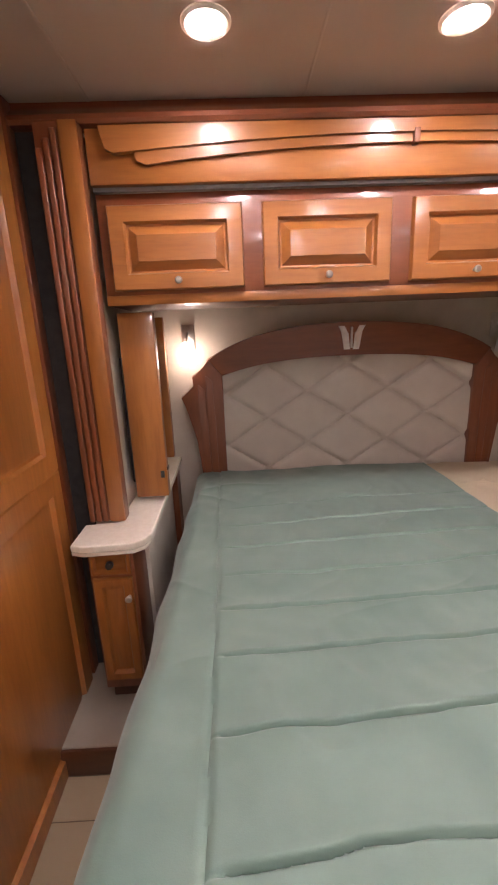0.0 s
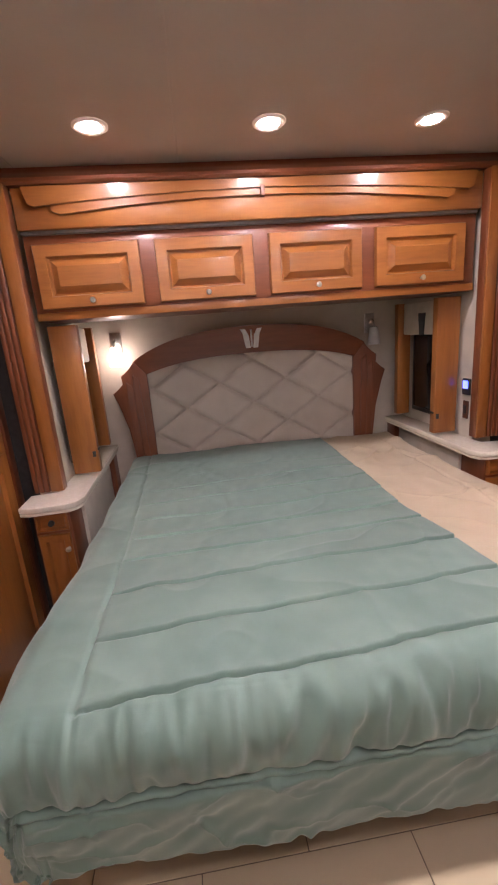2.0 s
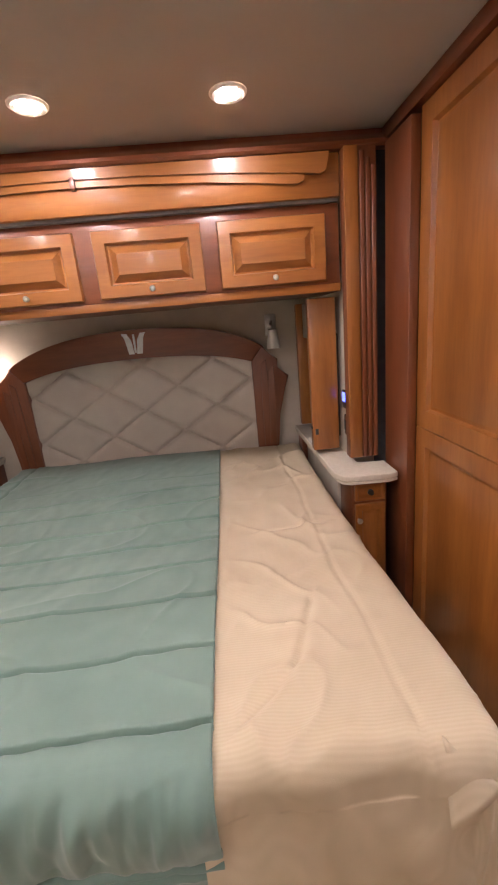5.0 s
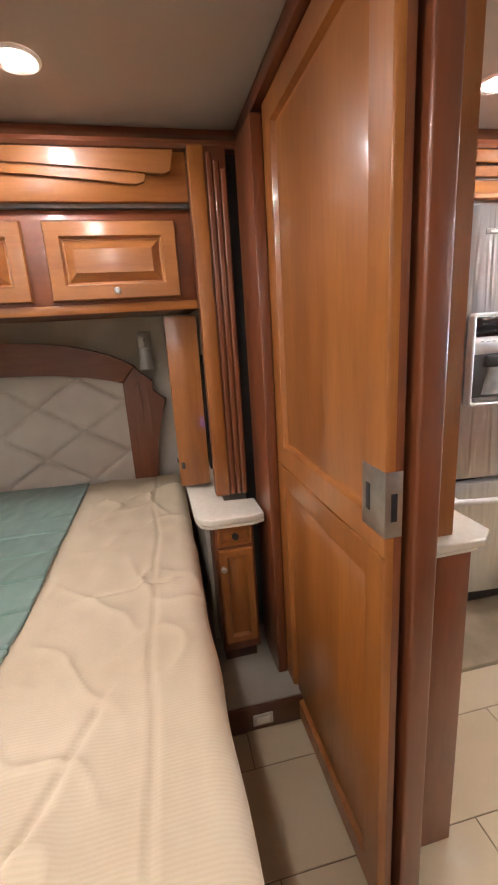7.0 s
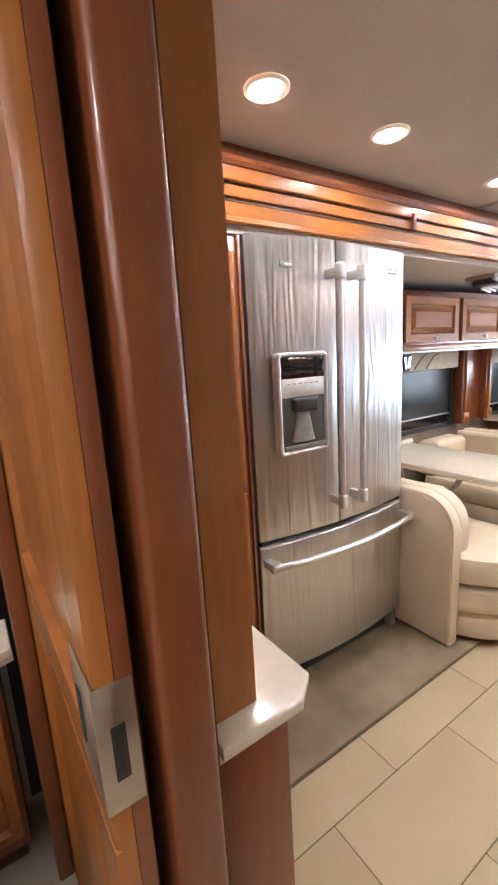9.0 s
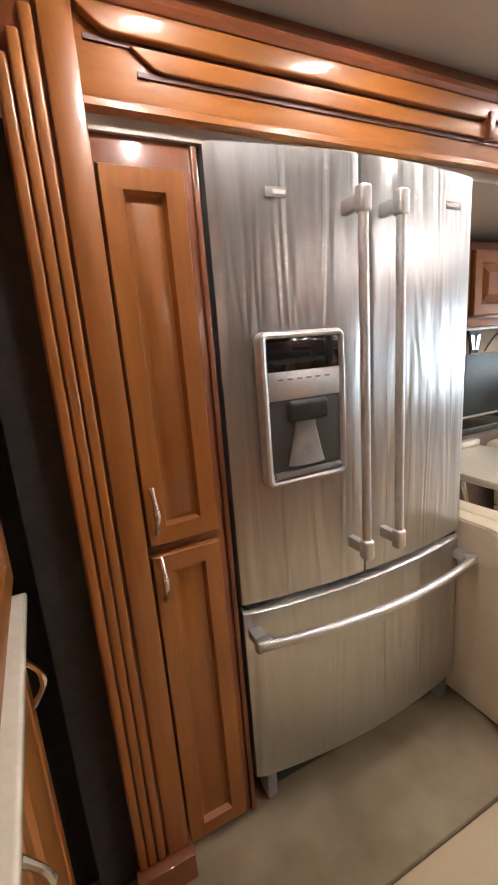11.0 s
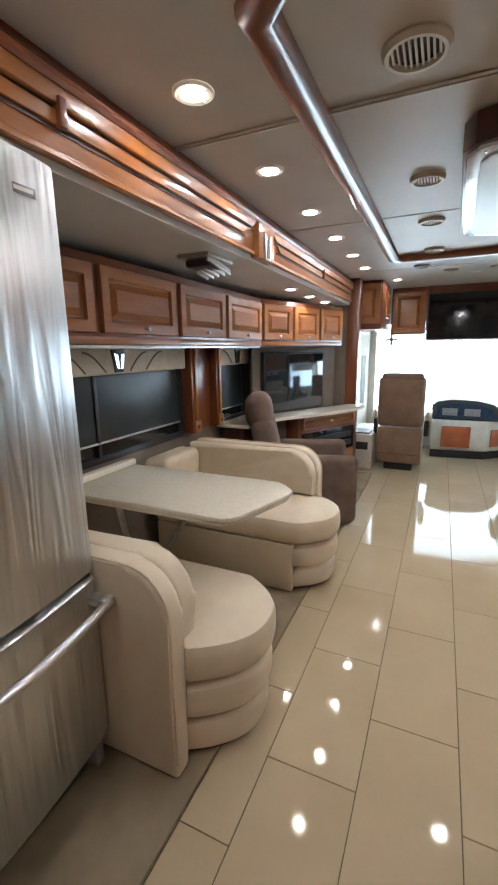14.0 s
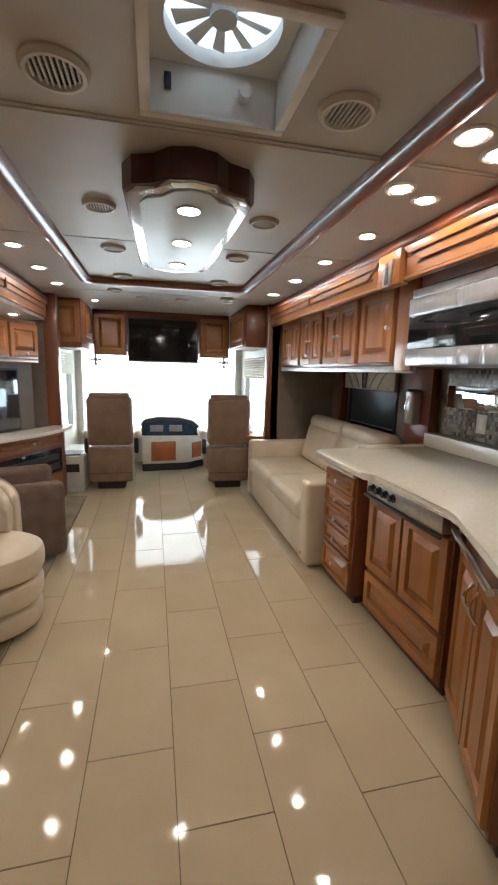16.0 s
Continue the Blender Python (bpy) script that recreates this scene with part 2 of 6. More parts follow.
def lathe(profile, n=20, at=(0, 0, 0), bm=None, cap=True):
    """Rings of (radius, height) turned round the z axis."""
    bm = bm or bmesh.new()
    o, rings = Vector(at), []
    for r, z in profile:
        rings.append([bm.verts.new(o + Vector((r * math.cos(2 * math.pi * k / n), r * math.sin(2 * math.pi * k / n), z))) for k in range(n)])
    for a, b in zip(rings, rings[1:]):
        for k in range(n):
            bm.faces.new((a[k], a[(k + 1) % n], b[(k + 1) % n], b[k]))
    if cap:
        bm.faces.new(rings[0])
        bm.faces.new(rings[-1])
    return bm


def panel_bm(w, h, t=0.02, rail=0.045, flat=False):
    """A raised-panel door, w wide in x and h high in z from its lower left corner, its face towards -y."""
    bm = bmesh.new()
    steps = [(0, 0), (0, t * 0.7), (0.004, t), (rail, t), (rail + 0.007, t - 0.016), (rail + 0.014, t - 0.017)]
    steps += [(rail + 0.022, t - 0.013)] if flat else [(rail + 0.020, t - 0.012), (rail + 0.040, t - 0.001), (rail + 0.043, t + 0.002)]
    loops = []
    for inset, d in steps:
        loops.append([bm.verts.new(p) for p in ((inset, -d, inset), (w - inset, -d, inset), (w - inset, -d, h - inset), (inset, -d, h - inset))])
    for a, b in zip(loops, loops[1:]):
        for k in range(4):
            bm.faces.new((a[k], a[(k + 1) % 4], b[(k + 1) % 4], b[k]))
    bm.faces.new(loops[0])
    bm.faces.new(loops[-1])
    return bm


def knob(parent, x, y, z, mat=None):
    bm = lathe([(0.006, 0), (0.005, 0.012), (0.012, 0.018), (0.013, 0.024), (0.008, 0.029)], 12)
    part("knob", bm, mat or nickel, parent, "satin nickel knob", at=pose(x, y, z, 90))


def pull(parent, x, y, z, length=0.11):
    """An arched upright pull."""
    pts = [(x, y - 0.004 - 0.028 * math.sin(math.pi * k / 8), z - length / 2 + length * k / 8) for k in range(9)]
    part("handle", tube(pts, [0.008, 0.006, 0.006, 0.007, 0.009, 0.007, 0.006, 0.006, 0.008], 8), chrome, parent, "chrome handle")


def downlight(x, y, z=CEIL, group="ceiling downlights", r=0.05, lit=True):
    t = thing("downlight", "round recessed downlight with white rim, switched on", "ceiling light", pose(x, y, z), group)
    part("rim", lathe([(r + 0.012, 0), (r + 0.012, -0.003), (r + 0.004, -0.008), (r * 0.76, -0.005), (r * 0.76, -0.002)], 24), white_plastic, t)
    part("lens", lathe([(r * 0.74, -0.0035), (r * 0.74, -0.0055), (r * 0.5, -0.0075)], 24), lamp_face if lit else frost, t, "glowing lens")
    return t


def settle(m, names=None, since=()):
    """Moves whole things, new since a listing or named, from drawing units into the room's metres."""
    for ob in [o for o in bpy.data.objects if o.parent is None and o.type != "CAMERA" and o.type != "LIGHT"]:
        if (ob.name in names) if names is not None else (ob.name not in since):
            ob.matrix_basis = m @ ob.matrix_basis


def listing():
    return {o.name for o in bpy.data.objects}


BEDROOM = pose(0.77, 1.5, 0, 0, 0, 1.0) @ pose(-0.77, -1.5, 0) @ Matrix(((0.962, 0, 0, 0.0290), (0, 1.025, 0, -0.0577), (0, 0, 0.958, 0.135), (0, 0, 0, 1)))
KITCHEN = Matrix.Diagonal((1, 1, 1.0217, 1))

# ---- shell ----
X0, X1, YL, YR = -0.62, 9.42, 1.62, -0.95
structure("floor", box(X0 - 0.1, 9.6, -1.75, 2.45, -0.12, -0.004, 0), grout, "dark grout bed under the tiles")
structure("floor_slide_bedroom", box(-0.56, 2.06, 1.178, 2.40, -0.003, 0.108, 0.004), slide_floor, "raised beige floor of the bed slide")
structure("trim_step", box(-0.56, 2.035, 1.163, 1.1765, 0.0, 0.105, 0.003), dark_wood, "dark wooden riser")
structure("floor_carpet", box(2.40, 7.62, 1.195, 2.40, -0.003, 0.018, 0.006), carpet, "taupe carpet of the kitchen slide")
structure("floor_slide_sofa", box(2.6, 7.5, -1.70, -0.80, -0.003, 0.004, 0.003), carpet, "taupe carpet under the kitchen units")


def ceiling_mesh():
    """Flat vinyl panels with an opening for the roof hatch."""
    bm, hx0, hx1, hy0, hy1 = bmesh.new(), 3.81, 4.22, 0.077, 0.457
    for x0, x1, y0, y1 in ((X0 - 0.1, hx0, YR, YL), (hx1, X1 + 0.2, YR, YL), (hx0, hx1, YR, hy0), (hx0, hx1, hy1, YL)):
        box(x0, x1, y0, y1, CEIL, CEIL + 0.05, 0, bm=bm)
    for x in (-0.25, 0.415, 2.45, 5.56, 7.3):
        box(x - 0.004, x + 0.004, YR + 0.02, YL - 0.05, CEIL - 0.003, CEIL - 0.0002, 0.001, bm=bm)
    box(4.29, 4.325, YR + 0.02, YL - 0.06, CEIL - 0.006, CEIL - 0.0002, 0.003, bm=bm)
    box(4.302, 4.313, YR + 0.02, YL - 0.06, CEIL - 0.011, CEIL - 0.006, 0.002, bm=bm)
    return bm


structure("ceiling", ceiling_mesh(), ceiling_vinyl, "taupe vinyl ceiling panels with fine seams")
# slide boxes: roofs, ends and outer walls
structure("ceiling_slide_bedroom", box(-0.56, 2.06, 1.615, 2.45, 2.02, 2.07, 0), ceiling_vinyl)
structure("ceiling_slide_kitchen", box(2.40, 7.70, 1.53, 2.45, 1.845, 1.90, 0), ceiling_vinyl, "lower vinyl ceiling of the dining slide")
structure("ceiling_slide_sofa", box(2.6, 7.60, -1.80, -0.86, 1.92, 1.97, 0), ceiling_vinyl)
structure("ceiling_outer", box(-0.7, 7.8, 1.60, 2.47, CEIL + 0.051, CEIL + 0.08, 0), ceiling_vinyl)
structure("ceiling_outer_sofa", box(2.4, 7.8, -1.8, -0.93, CEIL + 0.051, CEIL + 0.08, 0), ceiling_vinyl)
structure("wall_outer_left", box(-0.7, 7.8, 2.451, 2.47, -0.1, CEIL + 0.05, 0), cream_plastic)
structure("wall_outer_right", box(2.4, 7.8, -1.83, -1.801, -0.1, CEIL + 0.05, 0), cream_plastic)
structure("wall_bed_head", box(-0.56, 2.06, 2.335, 2.40, -0.25, 2.1, 0), wall_paper, "beige papered wall behind the headboard")
structure("wall_bed_seal_rear", box(-0.64, -0.455, 1.60, 1.63, -0.25, CEIL, 0), felt, "charcoal slide seal")
structure("wall_bed_seal_front", box(1.985, 2.42, 1.60, 1.63, -0.25, CEIL, 0), felt, "charcoal slide seal")
structure("wall_rear", box(-0.72, -0.62, 0.722, 1.62, -0.3, CEIL + 0.02, 0), wall_paper)
structure("wall_wardrobe_back", box(-1.22, -1.15, -1.0, 0.80, -0.3, CEIL + 0.03, 0), wall_paper)
structure("wall_wardrobe_side", box(-1.15, -0.62, 0.722, 0.80, -0.3, CEIL + 0.03, 0), wall_paper)
structure("ceiling_wardrobe", box(-1.15, -0.721, -1.0, 0.722, CEIL, CEIL + 0.03, 0), ceiling_vinyl)
structure("floor_wardrobe_step", box(-1.15, -0.567, -0.94, 0.684, -0.25, 0.015, 0.006), quartz, "pale raised step in front of the wardrobe drawers")
structure("wall_bed_side_rear", box(-0.60, -0.555, 1.632, 2.40, -0.25, 2.1, 0), taupe_wall)
structure("wall_bed_side_front", box(2.06, 2.10, 1.632, 2.40, -0.25, 2.1, 0), taupe_wall)
structure("wall_bed_foot", box(-1.22, 2.36, -1.05, -0.95, -0.3, CEIL + 0.02, 0), wall_paper)
structure("wall_partition_passage", box(2.15, 2.30, -0.95, -0.20, -0.25, CEIL, 0), cherry_z, "cherry wood partition beside the doorway")
structure("wall_hall_side", box(2.30, 2.62, -1.05, -0.95, -0.3, CEIL + 0.02, 0), wall_paper)


def wall_with_holes(x0, x1, y0, y1, z0, z1, holes):
    """A wall along x with rectangular openings (x0, x1, z0, z1)."""
    bm, cuts = bmesh.new(), sorted(holes)
    at = x0
    for hx0, hx1, hz0, hz1 in cuts:
        box(at, hx0, y0, y1, z0, z1, 0, bm=bm)
        box(hx0, hx1, y0, y1, z0, hz0, 0, bm=bm)
        box(hx0, hx1, y0, y1, hz1, z1, 0, bm=bm)
        at = hx1
    box(at, x1, y0, y1, z0, z1, 0, bm=bm)
    return bm


structure("wall_dining", wall_with_holes(2.40, 7.62, 2.30, 2.40, 0, 1.9, [(4.15, 5.42, 0.80, 1.40), (5.90, 6.50, 0.80, 1.40)]), taupe_wall, "taupe vinyl wall of the dining slide")
structure("wall_sofa", wall_with_holes(2.6, 7.60, -1.72, -1.62, 0, 1.97, [(6.15, 7.05, 0.80, 1.42)]), taupe_wall, "taupe vinyl wall behind the sofa")
structure("wall_slide_end_front", box(7.62, 7.70, 1.55, 2.40, 0, 1.9, 0), taupe_wall)
structure("wall_slide_end_sofa", box(7.50, 7.60, -1.72, -0.86, 0, 1.97, 0), taupe_wall)
structure("wall_slide_end_kitchen", box(2.52, 2.60, -1.72, -0.95, 0, 1.97, 0), taupe_wall)
structure("wall_slide_end_fridge", box(2.36, 2.40, 1.55, 2.40, 0, 1.9, 0), felt, "charcoal slide seal")
structure("wall_kitchen_seal", box(2.355, 2.47, 1.535, 1.548, 0, CEIL, 0), felt, "charcoal slide seal")
structure("wall_cab_left", wall_with_holes(7.70, 9.40, 1.56, 1.64, -0.1, CEIL + 0.02, [(8.0, 9.1, 0.62, 1.56)]), cream_plastic, "cream cab wall with a side window")
structure("wall_cab_right", wall_with_holes(7.60, 9.40, -0.98, -0.90, -0.1, CEIL + 0.02, [(7.64, 9.1, 0.62, 1.56)]), cream_plastic, "cream cab wall with a side window")
bm = box(9.40, 9.48, -1.0, 1.65, -0.1, 0.50, 0)
box(9.40, 9.48, -1.0, 1.65, 1.72, CEIL + 0.02, 0, bm=bm)
box(9.40, 9.48, -1.0, -0.80, 0.50, 1.72, 0, bm=bm)
box(9.40, 9.48, 1.47, 1.65, 0.50, 1.72, 0, bm=bm)
structure("wall_front", bm, cream_plastic, "front wall with the windscreen opening")
pane = structure("window_windscreen", box(9.43, 9.436, -0.8, 1.47, 0.50, 1.72, 0), glass, "clear windscreen glass")
pane.visible_shadow = False
for nm, b in (("window_cab_left", (8.0, 9.1, 1.60, 1.605, 0.62, 1.56)), ("window_cab_right", (7.64, 9.1, -0.945, -0.94, 0.62, 1.56))):
    o = structure(nm, box(*b, 0), glass, "clear side window glass")
    o.visible_shadow = False
structure("backdrop", box(13.0, 13.05, -9, 10, -2.0, 7, 0), outside, "blown-out bright outdoors beyond the windscreen")
structure("backdrop_left", box(5.5, 13.0, 6.0, 6.05, -2.0, 5, 0), outside_blue, "bright outdoors beside the cab")
structure("backdrop_right", box(5.5, 13.0, -6.05, -6.0, -2.0, 5, 0), outside_blue, "bright outdoors beside the cab")
structure("ground", box(-300, 300, -300, 300, -1.3, -1.2, 0), surface("concrete", (0.30, 0.29, 0.27), (0.38, 0.37, 0.35), 3, 0.9), "pale concrete yard outside")

BED_SHELL = {o for o in listing() if o.startswith(("wall_bed", "wall_rear", "wall_wardrobe", "wall_partition", "wall_hall", "ceiling_slide_bedroom", "ceiling_wardrobe", "floor_wardrobe"))}
UNMOVED = {"floor", "floor_slide_bedroom", "trim_step", "floor_carpet", "floor_slide_sofa", "ground", "backdrop", "backdrop_left", "backdrop_right"}
settle(BEDROOM, BED_SHELL)
settle(KITCHEN, listing() - BED_SHELL - UNMOVED)
BEFORE = listing()

# ---- bedroom ----
structure("wall_bed_niche_front", box(1.872, 1.985, 1.585, 2.334, -0.04, 2.02, 0), wall_paper, "beige papered side of the bed slide")
structure("wall_bed_niche_rear", box(-0.452, -0.345, 1.585, 2.334, -0.04, 2.02, 0), wall_paper, "beige papered side of the bed slide")
CROWN = [(0.0, 0.0), (-0.022, 0.003), (-0.030, 0.014), (-0.028, 0.028), (-0.012, 0.044), (0.004, 0.056), (0.010, 0.066), (0.012, 0.079), (0.05, 0.079), (0.05, 0.0)]


def crown(name, x0, x1, y, z, side=1):
    bm = prism([(y + side * (u + 0.02), z + v) for u, v in CROWN], "x", x0, x1)
    return structure(name, bm, cherry_x, "rounded cherry wood crown moulding")


def arched(x0, x1, top, end_z, mid_z, y0, y1, tip):
    """A board whose lower edge rises to the middle and is cut to a point at its ends."""
    n, c, pts = 24, (x0 + x1) / 2, []
    for k in range(n + 1):
        x = x0 + (x1 - x0) * k / n
        u = (x - c) / (x1 - c)
        pts.append((x, mid_z - (mid_z - end_z) * u * u))
    pts += [(x1 + tip * 0.6, end_z + 0.012), (x1 + tip, top), (x0 - tip, top), (x0 - tip * 0.6, end_z + 0.012)]
    return prism(pts, "y", y0, y1)


def bed_valance():
    t = thing("valance", "honey wood valance with two arched mouldings above the bed", "valance", pose(0, 0, 0))
    part("board", box(-0.31, 1.845, 1.575, 1.60, 1.866, 2.030, 0.004), wood_x, t)
    part("moulding", arched(-0.22, 1.76, 2.028, 1.950, 1.990, 1.553, 1.5735, 0.04), wood_x, t)
    part("moulding", arched(-0.12, 1.66, 2.000, 1.918, 1.964, 1.562, 1.5745, 0.05), wood_x, t)
    part("keystone", box(0.752, 0.772, 1.548, 1.575, 1.955, 1.999, 0.003), cherry_z, t)


crown("trim_crown_bed", -0.56, 2.05, 1.565, 2.034)
# Dark strip that paints the shade between crown and valance.
structure("trim_crown_gap", box(-0.44, 1.98, 1.585, 1.61, 2.0305, 2.0335, 0), groove)
structure("trim_valance_under", box(-0.31, 1.845, 1.601, 1.615, 1.855, 1.885, 0), grey_plastic, "grey strip under the valance")
bed_valance()


def overhead(name, label, x0, x1, y, depth, z0, z1, doors, knob_at="mid", wood_v=None):
    """A row cabinet with raised-panel doors that face -y."""
    t = thing(name, label, "cabinet", pose(x0, y, z0))
    w, h = x1 - x0, z1 - z0
    part("body", box(0, w, 0, depth, 0, h, 0.003), cherry_x, t)
    part("bottom_rail", box(0, w, -0.006, -0.0005, 0.0, 0.034, 0.002), wood_x, t)
    for d0, d1 in doors:
        dw = d1 - d0
        d = part("door", panel_bm(dw, h - 0.088, 0.022, 0.052), wood_x, t, at=pose(d0 - x0, -0.001, 0.048))
        knob(d, dw / 2, -0.022, 0.028, nickel)
    return t


overhead("overhead_cabinet", "honey wood overhead cabinet with four raised-panel doors over the bed", -0.31, 1.85, 1.617, 0.36, 1.490, 1.853, [(-0.275, 0.185), (0.255, 0.71), (0.785, 1.245), (1.315, 1.785)])


def pilaster(x0, x1, y, z0, z1, depth=0.06, base=0.0, flip=False, stain=None):
    """A fluted post: ribs with dark grooves between."""
    t = thing("pilaster", "fluted cherry wood pilaster beside the slide opening", "pilaster", pose(x1, y, z0) @ Matrix.Diagonal((-1, 1, 1, 1)) if flip else pose(x0, y, z0), "slide pilasters")
    w, h = x1 - x0, z1 - z0
    part("post", box(0, w, 0.012, depth, 0, h, 0.002), cherry_z, t)
    part("edge", box(0, w * 0.42, 0, 0.0115, 0, h, 0.004), wood_z, t)
    for k in range(3):
        a = w * (0.47 + 0.18 * k)
        part("rib", box(a, a + w * 0.155, 0.0, 0.0115, 0.0, h * (0.985 - 0.02 * k), 0.005, 3), stain or cherry_z, t)
    if base:
        part("plinth", box(-0.008, w + 0.008, -0.03, depth, -0.001 - base, -0.001, 0.004), cherry_x, t)
    return t


pilaster(1.845, 1.982, 1.515, 0.715, 2.03)
pilaster(-0.45, -0.313, 1.515, 0.695, 2.03, flip=True)


def nightstand(side):
    """A slim cabinet in the corner with a stone ledge that runs back along the wall. side: 1 at the front, -1 at the rear."""
    c = 0.77
    t = thing("nightstand", "slim honey wood nightstand with drawer and door beside the bed", "nightstand", pose(c, 0, 0) @ Matrix.Diagonal((side, 1, 1, 1)), "nightstands")
    part("body", box(1.035, 1.197, 1.395, 1.57, 0.045, 0.645, 0.003), cherry_z, t)
    part("foot", box(1.045, 1.185, 1.43, 1.56, -0.039, 0.0445, 0.002), groove, t)
    d = part("drawer", panel_bm(0.14, 0.085, 0.018, 0.010, True), wood_x, t, at=pose(1.046, 1.394, 0.552))
    part("knob", lathe([(0.014, 0), (0.014, 0.006), (0.008, 0.010), (0.012, 0.016), (0.004, 0.018)], 12), black_plastic, d, "dark bronze knob", at=pose(0.07, -0.014, 0.043, 90))
    d = part("door", panel_bm(0.14, 0.44, 0.018, 0.03, True), wood_z, t, at=pose(1.046, 1.394, 0.095))
    knob(d, 0.012, -0.016, 0.37)
    part("side_panel", box(1.02, 1.075, 1.572, 2.33, -0.039, 0.645, 0.003), wall_paper, t, "beige papered side")
    part("corner_post", box(0.985, 1.019, 2.22, 2.33, -0.039, 0.645, 0.003), cherry_z, t)
    pts = [(0.985, 1.375), (1.02, 1.352), (1.19, 1.345), (1.235, 1.36), (1.235, 1.512), (1.10, 1.512), (1.10, 2.332), (0.965, 2.332), (0.965, 1.42)]
    part("ledge", prism(pts, "z", 0.662, 0.69, bev=0.006), quartz, t, "cream stone ledge")
    part("ledge_edge", prism([(x * 0.999 + 0.002, y + 0.004) for x, y in pts[:7]] + [(0.97, 2.33), (0.97, 1.42)], "z", 0.646, 0.6615, bev=0.004), quartz, t)


nightstand(1)
nightstand(-1)


def lambrequin(side):
    """Wooden frame round a dark side window, with a cloth top."""
    t = thing("window_surround", "honey wood window surround with two legs on the slide wall", "window surround", pose(0.77, 0, 0) @ Matrix.Diagonal((side, 1, 1, 1)), "window surrounds")
    part("leg", box(0.94, 1.075, 1.69, 1.735, 0.715, 1.470, 0.004), wood_z, t)
    part("leg", box(0.985, 1.075, 2.19, 2.235, 0.73, 1.470, 0.004), wood_z, t)
    part("latch", box(0.935, 0.9395, 1.695, 1.73, 0.83, 0.842, 0.001), black_plastic, t, "black strap latch")
    part("latch", box(0.950, 0.966, 1.684, 1.6895, 0.80, 0.83, 0.002), black_plastic, t, "black strap latch")
    part("fabric", box(1.02, 1.06, 1.737, 2.188, 1.27, 1.468, 0.01), fabric_valance, t, "cream cloth valance")
    part("ornament", prism([(1.93, 1.40), (2.0, 1.40), (1.985, 1.27), (1.945, 1.27)], "x", 1.012, 1.019), black_plastic, t)
    w = thing("side_window", "dark tinted side window beside the bed", "window", pose(0.77, 0, 0) @ Matrix.Diagonal((side, 1, 1, 1)), "bedroom windows")
    part("frame", box(1.088, 1.1015, 1.75, 2.18, 0.76, 1.30, 0.006), black_plastic, w)
    part("pane", box(1.083, 1.0875, 1.775, 2.155, 0.79, 1.27, 0.002), black_gloss, w)


lambrequin(1)
lambrequin(-1)
t = thing("wall_control", "small control panel with a blue lit display", "control panel", pose(1.871, 1.64, 0.98))
part("case", box(-0.012, 0, -0.03, 0.03, -0.045, 0.045, 0.003), black_plastic, t)
part("display", box(-0.0145, -0.0125, -0.02, 0.02, -0.01, 0.035, 0), screen_blue, t, "blue lit display")
t = thing("wall_switch", "dark rocker switch plate under the control panel", "switch", pose(1.871, 1.64, 0.85))
part("plate", box(-0.008, 0, -0.02, 0.02, -0.05, 0.05, 0.002), dark_wood, t)
part("rocker", box(-0.013, -0.0085, -0.01, 0.01, -0.025, 0.025, 0.002), black_plastic, t)


def sconce(x, lit):
    t = thing("wall_sconce", "small wall lamp with a glass shade, " + ("lit" if lit else "switched off"), "wall lamp", pose(x, 2.334, 1.28), "bedside lamps")
    part("plate", box(-0.035, 0.035, -0.012, 0, 0.02, 0.15, 0.004), nickel, t)
    part("arm", tube([(0, -0.012, 0.09), (0, -0.05, 0.105), (0, -0.075, 0.09), (0, -0.08, 0.06)], 0.007), nickel, t)
    part("shade", lathe([(0.018, 0.06), (0.028, 0.055), (0.034, 0.0), (0.042, -0.055), (0.040, -0.058)], 18, (0, -0.08, 0)), sconce_face if lit else sconce_dull, t, "frosted glass shade")


sconce(-0.105, True)
sconce(1.615, False)


